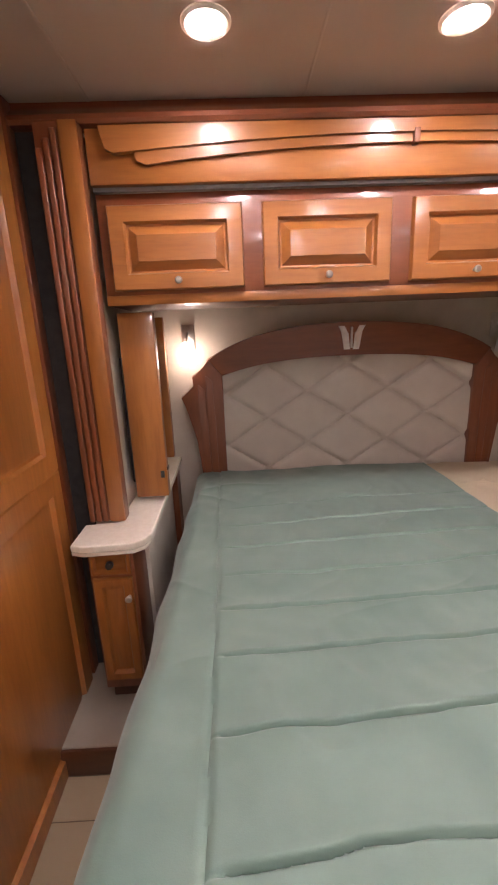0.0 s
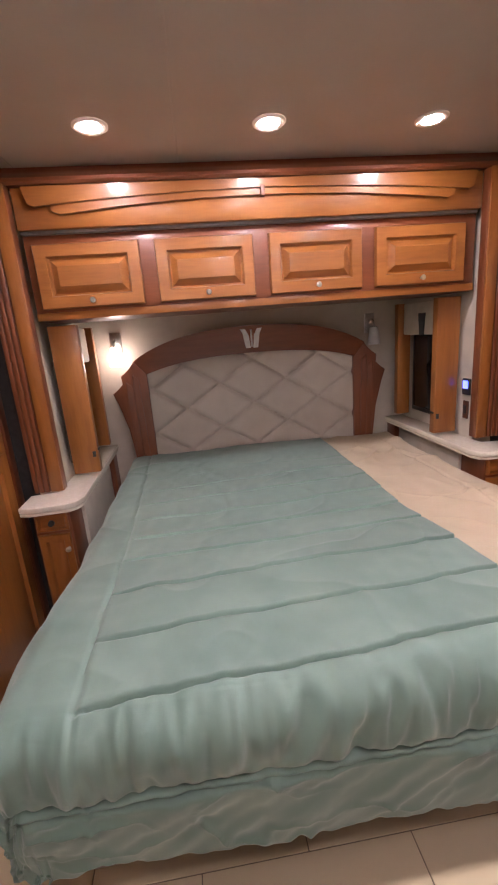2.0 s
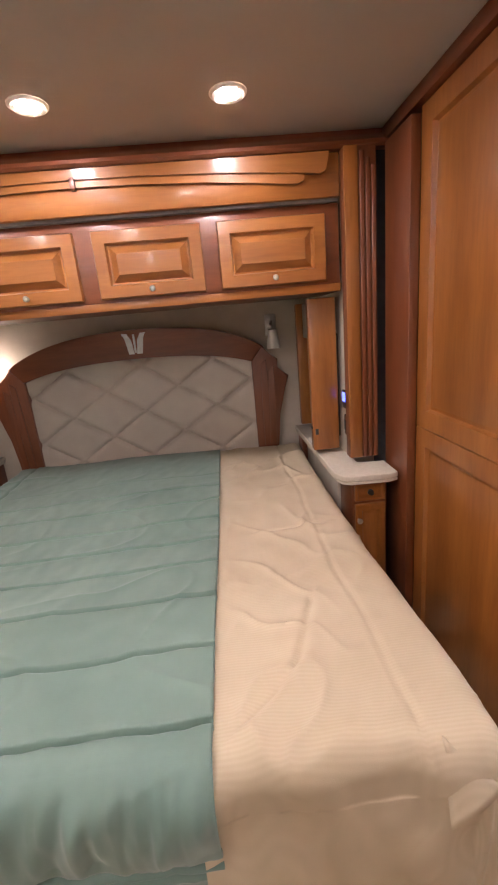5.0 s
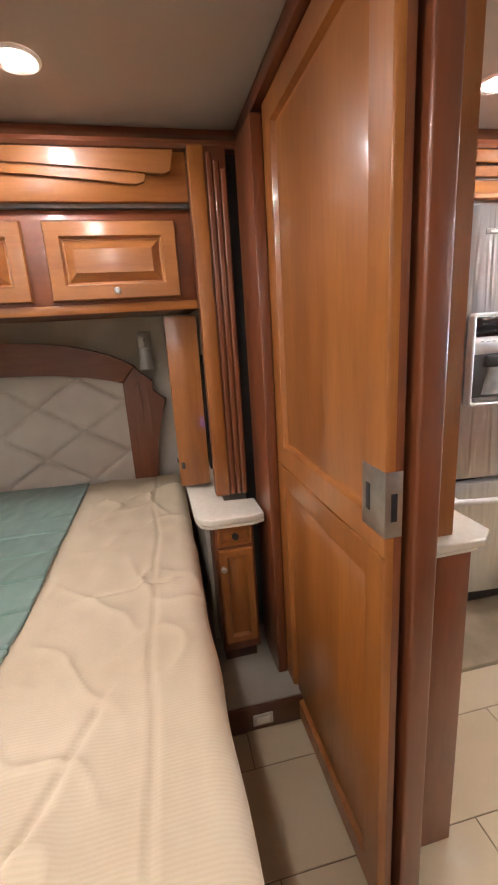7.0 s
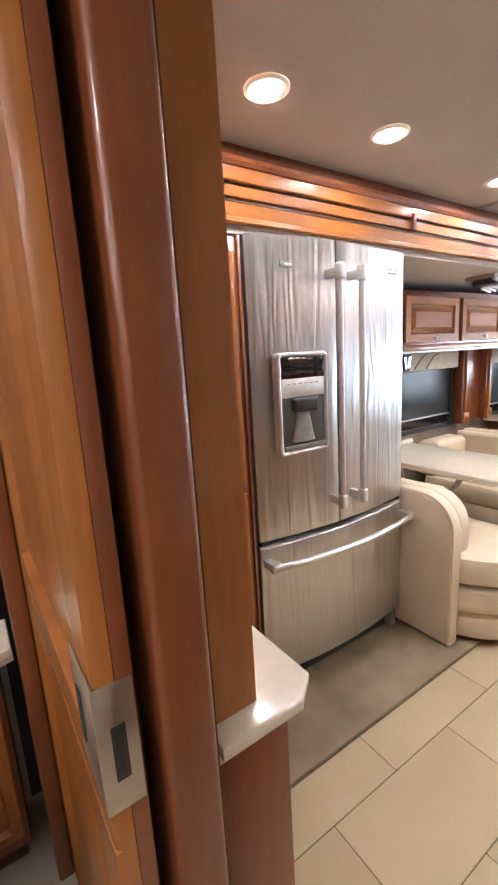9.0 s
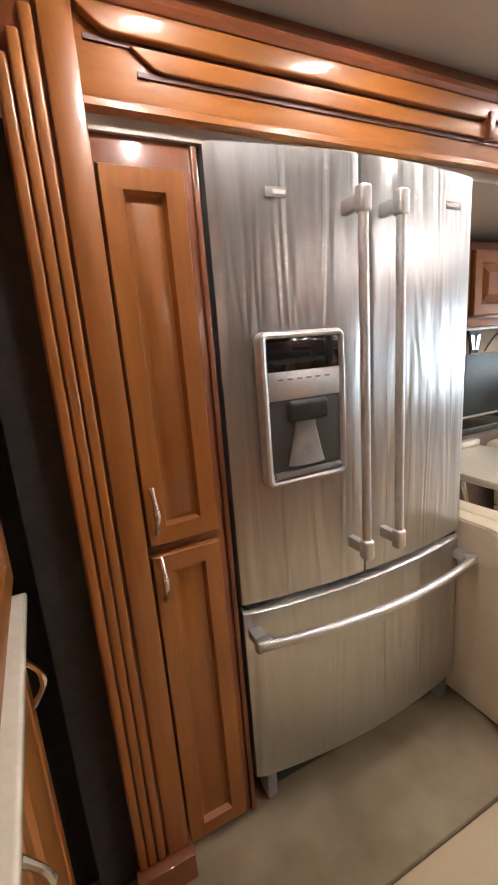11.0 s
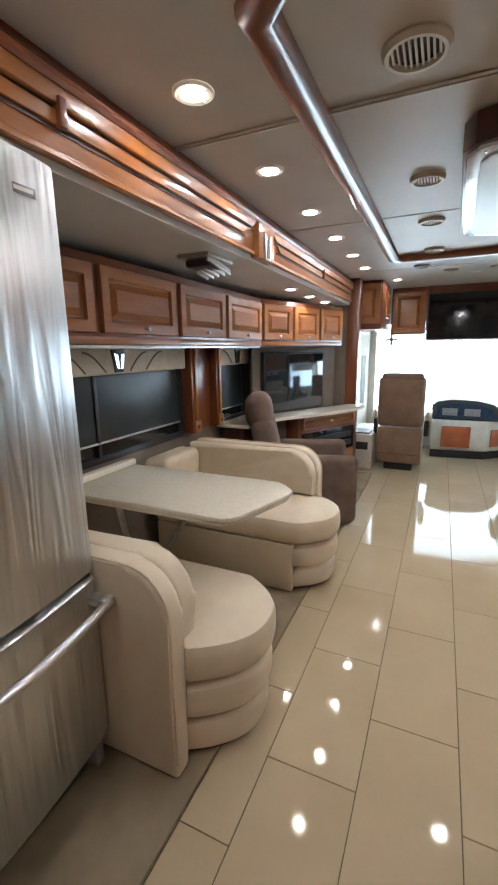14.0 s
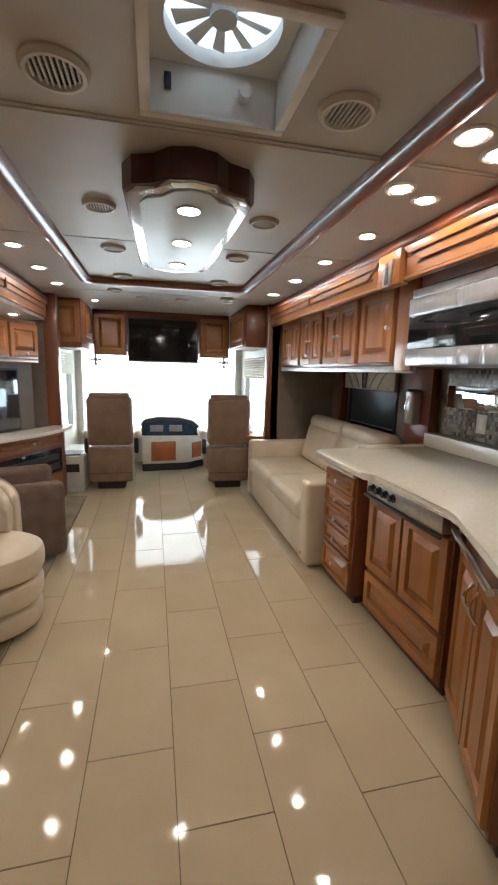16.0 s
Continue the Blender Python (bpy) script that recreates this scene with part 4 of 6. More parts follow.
    part("tray", box(dx0 + 0.022, dx1 - 0.022, y - 0.026, y - 0.0143, 1.032, 1.050, 0.004), grey_plastic, disp)
    b = part("badge", box(3.545, 3.615, 1.488, 1.4905, 1.700, 1.722, 0.001), grey_plastic, right, "small maker's plate", at=pose(0, 0.0135, 0))
    part("bar", box(3.553, 3.607, 1.4866, 1.4878, 1.707, 1.716, 0), white_plastic, b)
    b = part("badge", box(2.955, 3.015, 1.496, 1.4985, 1.690, 1.712, 0.001), grey_plastic, left, "small feature sticker", at=pose(0, 0.0005, 0))
    part("bar", box(2.975, 3.010, 1.4946, 1.4958, 1.697, 1.706, 0), white_plastic, b)


refrigerator()
structure("trim_fridge_filler", box(2.8105, 2.8235, 1.532, 1.60, 0.004, 1.84, 0.002), cherry_z, "cherry wood filler beside the refrigerator")


def slide_valance(name, x0, x1, y, side, joints):
    """A moulded valance along x; side 1 faces -y, -1 faces +y."""
    t = thing(name, "honey wood valance with long mouldings above the slide opening", "valance", pose(0, y, 0) @ Matrix.Diagonal((1, side, 1, 1)), "slide valances")
    part("board", box(x0, x1, 0.018, 0.05, 1.872, 2.035, 0.003), wood_x, t)
    for z0, z1, d, tip in ((1.990, 2.033, -0.004, 0.035), (1.945, 1.980, 0.004, 0.13)):
        a, b = x0 + tip, x1 - tip
        pts = [(a - 0.030, z1), (a - 0.026, z0 + 0.030), (a + 0.012, z0 + 0.004), (a + 0.03, z0), (b - 0.03, z0), (b - 0.012, z0 + 0.004), (b + 0.026, z0 + 0.030), (b + 0.030, z1)]
        part("moulding", prism(pts, "y", d, 0.0175, bev=0.004), wood_x, t)
        # Dark strip for the groove, with the moulding's shade in its colour.
        part("groove", box(a - 0.02, b + 0.02, 0.0135, 0.0178, z0 - 0.010, z0 - 0.0005, 0), groove, t)
    for x in joints:
        part("keystone", box(x - 0.012, x + 0.012, -0.012, 0.017, 1.940, 2.008, 0.003), cherry_z, t)
    part("bead", prism([(0.0175, 1.872), (0.010, 1.875), (0.011, 1.887), (0.0175, 1.893)], "x", x0, x1), wood_x, t)


slide_valance("slide_valance", 2.597, 4.98, 1.495, 1, (3.725,))
slide_valance("slide_valance", 5.21, 7.62, 1.495, 1, (6.35,))
crown("trim_crown_kitchen", 2.45, 7.70, 1.50, 2.036)
crown("trim_crown_sofa", 2.55, 7.60, -0.83, 2.036, -1)
slide_valance("slide_valance", 2.62, 4.93, -0.825, -1, (3.8,))
slide_valance("slide_valance", 5.16, 7.50, -0.825, -1, (6.3,))


def corbel(x, y, side):
    t = thing("valance_block", "honey wood block with a chrome ornament between the valances", "ornament", pose(x, y, 0) @ Matrix.Diagonal((1, side, 1, 1)), "valance blocks")
    part("block", box(-0.112, 0.112, -0.014, 0.05, 1.860, 2.034, 0.008), wood_x, t)
    part("ornament", prism([(-0.055, 1.99), (-0.02, 1.985), (0, 1.93), (0.02, 1.985), (0.055, 1.99), (0.035, 1.86), (-0.035, 1.86)], "y", -0.022, -0.0145), nickel, t, "chrome leaf ornament")
    part("ornament_inset", prism([(-0.015, 1.96), (0.015, 1.96), (0.02, 1.87), (-0.02, 1.87)], "y", -0.024, -0.0222), black_plastic, t)


corbel(5.095, 1.495, 1)
corbel(5.045, -0.825, -1)
structure("trim_slide_end_left", box(7.62, 7.76, 1.42, 1.55, 0, CEIL - 0.002, 0.008), cherry_z, "cherry wood end post of the slide")
structure("trim_slide_end_right", box(7.50, 7.60, -0.95, -0.80, 0, CEIL - 0.002, 0.008), cherry_z, "cherry wood end post of the slide")


# ---- dinette ----
def rounded(x0, x1, y0, y1, rx, n=10, corner="both"):
    """An outline whose -y end is rounded."""
    pts = [(x1, y1), (x0, y1)]
    for k in range(n + 1):
        a = math.pi / 2 * k / n
        pts.append((x0 + rx * (1 - math.cos(a)), y0 + rx * (1 - math.sin(a)) * 0.75))
    for k in range(n + 1):
        a = math.pi / 2 * (1 - k / n)
        pts.append((x1 - rx * (1 - math.cos(a)), y0 + rx * (1 - math.sin(a)) * 0.75))
    return pts


def booth(name, label, at, flip):
    """A dinette bench. Local: back along y at x 0 to 0.13, seat to x 0.55, front end at y 0."""
    t = thing(name, label, "dinette bench", at @ Matrix.Diagonal((flip, 1, 1, 1)), "dinette benches")
    w, L = 0.60, 0.98
    def outline(x0, x1, y0):
        # the end bulges towards the aisle in a shallow bow
        pts = [(x0, L)]
        for k in range(21):
            a = -1 + 2 * k / 20
            pts.append((x0 + (x1 - x0) * k / 20, y0 + 0.03 - 0.185 * max(0.0, 1 - abs(a) ** 2.4)))
        pts.append((x1, L))
        return pts

    def roll(x0, x1, y0, z0, z1, r):
        """A padded layer: rings of the outline drawn in towards its top and bottom."""
        bm, rings = bmesh.new(), []
        h = (z1 - z0) / 2
        for k in range(9):
            u = -1 + 2 * k / 8
            d = r * (1 - math.sqrt(max(0.0, 1 - abs(u) ** 3)))
            rings.append([bm.verts.new((x, y, z0 + h + h * u)) for x, y in outline(x0 + d, x1 - d, y0 + d)])
        for a, b in zip(rings, rings[1:]):
            for k in range(len(a)):
                bm.faces.new((a[k], a[(k + 1) % len(a)], b[(k + 1) % len(b)], b[k]))
        bm.faces.new(rings[0])
        bm.faces.new(rings[-1])
        return bm

    part("base", prism(outline(0.10, w - 0.05, 0.05), "z", 0.0, 0.015), groove, t)
    part("front_roll", roll(0.085, w - 0.012, 0.012, 0.014, 0.150, 0.026), leather, t)
    part("front_roll", roll(0.085, w, 0.0, 0.151, 0.288, 0.026), leather, t)
    part("seat_cushion", roll(0.085, w + 0.012, -0.012, 0.289, 0.455, 0.045), leather, t)
    part("side_panel", box(w - 0.03, w + 0.008, 0.045, L, 0.014, 0.300, 0.004), leather, t, "plain cream panel under the seat")
    pts = [(0.035, 0.004), (0.035, 0.56)] + [(0.035 + 0.16 * (1 - math.cos(math.pi / 2 * k / 8)), 0.58 + 0.16 * math.sin(math.pi / 2 * k / 8)) for k in range(9)] + [(L, 0.74), (L, 0.004)]
    part("back_panel", prism(pts, "x", 0.0, 0.088, bev=0.02), leather, t)
    up = [(0.05, 0.456), (0.05, 0.56)] + [(0.05 + 0.15 * (1 - math.cos(math.pi / 2 * k / 8)), 0.58 + 0.155 * math.sin(math.pi / 2 * k / 8)) for k in range(9)] + [(L, 0.735), (L, 0.456)]
    part("backrest", prism(up, "x", 0.0885, 0.19, bev=0.024), leather, t)
    wel = [(0.034, 0.06), (0.034, 0.56)] + [(0.034 + 0.16 * (1 - math.cos(math.pi / 2 * k / 8)), 0.581 + 0.16 * math.sin(math.pi / 2 * k / 8)) for k in range(9)] + [(L - 0.02, 0.741)]
    part("piping", tube([(0.012, y, z) for y, z in wel], 0.006, 6), leather, t)
    return t


booth("dinette_bench", "cream leather dinette bench with rolled front beside the refrigerator", pose(3.722, 1.225, 0.017), 1)
b2 = booth("dinette_bench", "cream leather dinette bench facing the table", pose(5.53, 1.22, 0.017), -1)
t = thing("bench_return", "cream leather bolster against the window wall", "cushion", pose(5.38, 2.04, 0.35))
part("cushion", box(-0.47, -0.03, 0.06, 0.25, 0.105, 0.38, 0.05, 4), leather, t)


def table():
    t = thing("dining_table", "cream stone-topped dinette table on a folding metal leg", "table", pose(0, 0, 0.017))
    pts = [(4.20, 2.28), (4.20, 1.33), (4.225, 1.29), (4.27, 1.265), (4.58, 1.17), (4.64, 1.17), (4.70, 1.22), (4.74, 1.28), (4.74, 2.28)]
    part("tabletop", prism(pts, "z", 0.705, 0.728, bev=0.006), quartz, t)
    part("edge", prism([(4.47 + (x - 4.47) * 0.975, 1.72 + (y - 1.72) * 0.98) for x, y in pts], "z", 0.688, 0.7045, bev=0.005), quartz, t)
    part("upstand", box(4.20, 4.74, 2.185, 2.24, 0.7285, 0.765, 0.010, 3), quartz, t, "cream raised ledge at the wall")
    part("leg", tube([(4.52, 1.62, 0.688), (4.50, 2.05, 0.02)], 0.018, 10), nickel, t)
    part("leg", tube([(4.42, 2.08, 0.688), (4.40, 1.98, 0.35), (4.42, 2.1, 0.004)], 0.018, 10), nickel, t)
    part("foot", box(4.36, 4.56, 1.98, 2.16, 0.0, 0.015, 0.004), black_plastic, t)


table()


def dining_window(x0, x1, z0, z1, y, side, name):
    t = thing(name, "wide tinted slide window with night shade drawn", "window", pose(0, y, 0) @ Matrix.Diagonal((1, side, 1, 1)), "slide windows")
    f = bmesh.new()
    box(x0, x1, -0.012, 0.03, z0, z0 + 0.035, 0.006, bm=f)
    box(x0, x1, -0.012, 0.03, z1 - 0.035, z1, 0.006, bm=f)
    box(x0, x0 + 0.035, -0.012, 0.03, z0 + 0.036, z1 - 0.036, 0.006, bm=f)
    box(x1 - 0.035, x1, -0.012, 0.03, z0 + 0.036, z1 - 0.036, 0.006, bm=f)
    part("frame", f, black_plastic, t)
    part("pane", box(x0 + 0.036, x1 - 0.036, 0.014, 0.018, z0 + 0.036, z1 - 0.036, 0), black_gloss, t)
    part("shade", box(x0 + 0.05, x1 - 0.05, -0.002, 0.004, z0 + 0.12, z1 - 0.05, 0.001), mesh_dark, t, "dark night shade")
    part("shade_bar", tube([(x0 + 0.05, -0.006, z0 + 0.115), (x1 - 0.05, -0.006, z0 + 0.115)], 0.007, 8), nickel, t)
    if x1 - x0 > 1:
        part("mullion", box(x0 + 0.40, x0 + 0.425, -0.012, 0.012, z0 + 0.036, z1 - 0.036, 0.004), black_plastic, t)


dining_window(4.15, 5.42, 0.78, 1.40, 2.30, 1, "dining_window")
dining_window(5.90, 6.50, 0.78, 1.40, 2.30, 1, "dining_window")
dining_window(6.12, 7.05, 0.80, 1.42, -1.62, -1, "sofa_window")


def cloth_valance(x0, x1, y, z0, z1, ornaments, side=1):
    t = thing("window_valance", "cream cloth window valance with grey swirls and a metal ornament", "window valance", pose(0, y, 0) @ Matrix.Diagonal((1, side, 1, 1)), "window valances")
    part("panel", box(x0, x1, -0.05, 0.0, z0, z1, 0.012, 3), fabric_valance, t)
    part("top_rail", box(x0 - 0.01, x1 + 0.01, -0.058, 0.0, z1 + 0.0005, z1 + 0.018, 0.004), nickel, t)
    for c in ornaments:
        o = part("ornament", prism([(c - 0.055, z1), (c + 0.055, z1), (c + 0.03, z0 + 0.01), (c - 0.03, z0 + 0.01)], "y", -0.060, -0.0505), black_plastic, t)
        for s in (-1, 1):
            part("leaf", prism([(c + s * 0.006, z0 + 0.03), (c + s * 0.022, z0 + 0.03), (c + s * 0.042, z1 - 0.02), (c + s * 0.012, z1 - 0.03)], "y", -0.067, -0.0605), chrome, o)
        for s in (-1, 1):
            for k in range(2):
                a = [(c + s * (0.10 + 0.15 * k + 0.16 * u), -0.052, z0 + 0.015 + (z1 - z0 - 0.03) * math.sin(u * math.pi / 2)) for u in [i / 8 for i in range(9)]]
                if all(x0 + 0.01 < p[0] < x1 - 0.01 for p in a):
                    part("swirl", tube(a, 0.005, 6), swirl_fabric, t)


cloth_valance(4.12, 5.40, 2.285, 1.27, 1.405, (4.70,))
cloth_valance(5.93, 6.50, 2.285, 1.27, 1.405, (6.24,))


def window_post(x0, x1, y, z0, z1):
    t = thing("window_post", "cherry wood post with a square rosette between the windows", "window surround", pose(x0, y, z0), "window posts")
    w = x1 - x0
    part("post", box(0, w, 0.0, 0.08, 0, z1 - z0, 0.006), cherry_z, t)
    part("rib", box(w * 0.3, w * 0.7, -0.016, -0.0005, 0.10, z1 - z0, 0.006), wood_z, t)
    part("rosette", box(0.004, w - 0.004, -0.022, -0.0005, 0.0, 0.09, 0.006), wood_x, t)
    part("rosette_hole", lathe([(0.016, 0), (0.014, 0.003), (0.004, 0.001)], 12), groove, t, at=pose(w / 2, -0.022, 0.045, 90))


window_post(5.43, 5.52, 2.21, 0.80, 1.43)
window_post(5.80, 5.89, 2.21, 0.80, 1.43)
structure("trim_window_gap", box(5.52, 5.80, 2.27, 2.2995, 0.80, 1.43, 0.004), cherry_z, "cherry wood panel between the windows")


def angled(p0, p1):
    """A frame whose x runs from p0 to p1 in plan."""
    a = math.degrees(math.atan2(p1[1] - p0[1], p1[0] - p0[0]))
    return pose(p0[0], p0[1], 0, 0, 0, a), math.hypot(p1[0] - p0[0], p1[1] - p0[1])


overhead("overhead_cabinet", "honey wood overhead cabinets along the dining slide", 3.71, 6.18, 1.975, 0.31, 1.425, 1.80, [(3.74, 4.27), (4.31, 4.90), (4.94, 5.50), (5.54, 6.15)])
ANG, LEN = angled((6.185, 1.975), (7.33, 1.545))
t = thing("overhead_cabinet", "honey wood overhead cabinets on the angled screen wall", "cabinet", ANG @ pose(0, 0, 1.425))
part("body", box(0, LEN, 0, 0.25, 0, 0.375, 0.003), cherry_x, t)
part("bottom_rail", box(0, LEN, -0.006, -0.0005, 0, 0.034, 0.002), wood_x, t)
for k in range(3):
    d = part("door", panel_bm(LEN / 3 - 0.03, 0.287, 0.022, 0.05), wood_x, t, at=pose(0.015 + k * LEN / 3, -0.001, 0.048))
    knob(d, LEN / 6 - 0.015, -0.022, 0.028)
structure("trim_cabinet_light_rail", box(3.71, 6.18, 1.985, 2.02, 1.408, 1.424, 0.003), nickel)
SCR, SL = angled((6.45, 2.06), (7.23, 1.70))
t = thing("television", "large flat television with black frame on the angled wall", "television", SCR @ pose(0, 0, 0.80))
part("case", box(0, SL, 0.0, 0.05, 0, 0.57, 0.006), black_plastic, t)
part("screen", box(0.022, SL - 0.022, -0.004, -0.0005, 0.025, 0.548, 0.001), surface("switched_off_screen", (0.012, 0.018, 0.026), (0.02, 0.026, 0.034), 4, 0.03, coat=1.0), t, "dark reflecting screen")
bm = box(0.0, SL + 0.35, 0.055, 0.085, -0.80, 0.62, 0)
structure("wall_screen", bm, taupe_wall, "taupe wall behind the television").matrix_basis = SCR @ pose(-0.1, 0, 0.80)


def desk():
    t = thing("desk", "honey wood media desk with a curved cream top and drawer", "desk", pose(0, 0, 0.034))
    top = [(5.92, 2.28), (5.92, 1.98)] + [(6.30 + 1.30 * u, 1.93 - 0.62 * math.sin(u * math.pi / 2) ** 1.2) for u in [k / 12 for k in range(13)]] + [(7.61, 1.40), (7.61, 1.50), (7.25, 1.70), (6.5, 2.12), (6.45, 2.28)]
    part("desktop", prism(top, "z", 0.728, 0.758, bev=0.006), quartz, t, "cream stone top")
    m4, l = angled((6.72, 1.80), (7.58, 1.38))
    m4 = m4 @ pose(0, 0, 0)
    part("body", box(0, l, 0.02, 0.24, 0.0, 0.7275, 0.004), cherry_z, t, at=m4)
    part("side_panel", box(5.96, 6.5, 2.05, 2.25, 0.0, 0.7275, 0.004), groove, t)
    d = part("drawer", panel_bm(l - 0.12, 0.13, 0.02, 0.03), wood_x, t, at=m4 @ pose(0.06, 0.018, 0.575))
    knob(d, l / 2 - 0.06, -0.02, 0.065)
    # The bay isn't cut out; a black plate paints its dark inside.
    part("open_shelf", box(0.06, l - 0.06, 0.005, 0.0195, 0.30, 0.54, 0.003), black_gloss, t, "flat black plate for the shaded component bay", at=m4)
    for z in (0.335, 0.43):
        part("component", box(0.10, l - 0.12, -0.008, 0.0045, z, z + 0.06, 0.004), black_plastic, t, "black media player", at=m4)
    part("base_panel", box(0.06, l - 0.06, 0.008, 0.0195, 0.05, 0.28, 0.003), wood_x, t, at=m4)


desk()


def recliner():
    t = thing("recliner", "brown suede recliner with a rounded head cushion", "armchair", pose(5.98, 1.447, 0.0, 0, 0, -70))
    part("base", lathe([(0.22, 0.0005), (0.22, 0.03), (0.10, 0.05), (0.06, 0.12)], 20, (0.0, 0.2, 0)), black_plastic, t)
    part("seat", box(-0.24, 0.36, 0.0, 0.46, 0.13, 0.44, 0.06, 4), brown_suede, t)
    for y in (-0.14, 0.47):
        part("arm", box(-0.30, 0.34, y, y + 0.13, 0.06, 0.60, 0.055, 4), brown_suede, t)
    bm = box(-0.10, 0.10, 0.0, 0.46, 0.0, 0.50, 0.07, 4)
    part("backrest", bm, brown_suede, t, at=pose(-0.30, 0.0, 0.36, 0, -14, 0))
    bm = box(-0.11, 0.12, 0.05, 0.40, -0.04, 0.26, 0.11, 6)
    part("head_cushion", bm, brown_suede, t, at=pose(-0.43, 0.0, 0.80, 0, -8, 0))


recliner()


def soffit_vent(x, y, z):
    t = thing("ceiling_fixture", "folded chrome and black fixture under the slide ceiling", "ceiling fixture", pose(x, y, z))
    part("plate", box(-0.13, 0.13, -0.09, 0.09, -0.02, 0.0, 0.005), nickel, t)
    part("housing", box(-0.09, 0.06, -0.07, 0.07, -0.055, -0.0205, 0.012, 3), black_plastic, t)
    for k in range(5):
        part("fin", box(-0.10 + 0.03 * k, 0.14, -0.075 + 0.034 * k, -0.060 + 0.034 * k, -0.05, -0.022, 0.004), nickel, t, at=pose(0, 0, -0.004 * k, 0, 8, 0))


soffit_vent(4.80, 1.70, 1.8445)
for x in (6.09, 6.62, 7.15):
    downlight(x, 1.685, 1.8445, "slide downlights", 0.045)
for k in range(6):
    downlight(4.035 + 0.605 * k, 1.287)
for x in (2.75, 3.25):
    downlight(x, 1.245)
for x in (4.17, 4.565, 5.07, 5.645, 6.26, 6.91):
    downlight(x, -0.685)
for x in (4.10, 4.50):
    downlight(x, -0.525)


# ---- ceiling of the living room ----
def ceiling_trim():
    """A rounded wooden rail in a long ring with cut corners."""
    cut = 0.16
    x0, x1, y0, y1 = 3.66, 6.70, -0.365, 0.995
    ring = [(x0, y0 + cut), (x0, y1 - cut), (x0 + cut, y1), (x1 - 0.06, y1), (x1, y1 - 0.06), (x1, y0 + 0.06), (x1 - 0.06, y0), (x0 + cut, y0)]
    bm, n, rings = bmesh.new(), len(ring), []
    prof = [(0.045, 0.0), (0.043, -0.022), (0.030, -0.042), (0.0, -0.052), (-0.030, -0.042), (-0.043, -0.022), (-0.045, 0.0)]
    for i, (x, y) in enumerate(ring):
        a, b = Vector(ring[i - 1]), Vector(ring[(i + 1) % n])
        p = Vector((x, y))
        d0, d1 = (p - a).normalized(), (b - p).normalized()
        nrm = Vector((d0.y + d1.y, -d0.x - d1.x))
        nrm = nrm / (1 + d0.dot(d1))
        rings.append([bm.verts.new((x + nrm.x * u, y + nrm.y * u, CEIL - 0.001 + v)) for u, v in prof])
    for i in range(n):
        a, b = rings[i], rings[(i + 1) % n]
        for k in range(len(prof) - 1):
            bm.faces.new((a[k], a[k + 1], b[k + 1], b[k]))
    structure("trim_ceiling_ring", bm, cherry_x, "rounded cherry wood rail round the ceiling", smooth=50)


ceiling_trim()


def air_vent(x, y, r, group):
    t = thing("ceiling_vent", "round cream air vent with slatted grille", "air vent", pose(x, y, CEIL), group)
    part("ring", lathe([(r, 0), (r, -0.006), (r * 0.9, -0.018), (r * 0.78, -0.018), (r * 0.74, -0.004)], 28, cap=False), cream_plastic, t)
    # Flat black disc: paints the darkness of the duct behind the slats.
    part("hollow", lathe([(r * 0.75, -0.001), (r * 0.75, -0.003)], 24), black_plastic, t)
    for k in range(-4, 5):
        h = math.sqrt(max(0.01, 0.74 ** 2 - (k * 0.165) ** 2)) * r
        part("slat", box(-h, h, k * 0.165 * r - 0.003, k * 0.165 * r + 0.003, -0.012, -0.0035, 0.001), cream_plastic, t)


for x, y in ((4.115, 0.683), (4.085, -0.095)):
    air_vent(x, y, 0.085, "large ceiling vents")
for x in (5.02, 5.72, 6.53):
    for y in (0.685, -0.095):
        air_vent(x, y, 0.075, "small ceiling vents")
for x, y in ((7.2, 0.80), (7.3, -0.30), (7.55, 0.55), (7.55, 0.15)):
    air_vent(x, y, 0.07, "small ceiling vents")


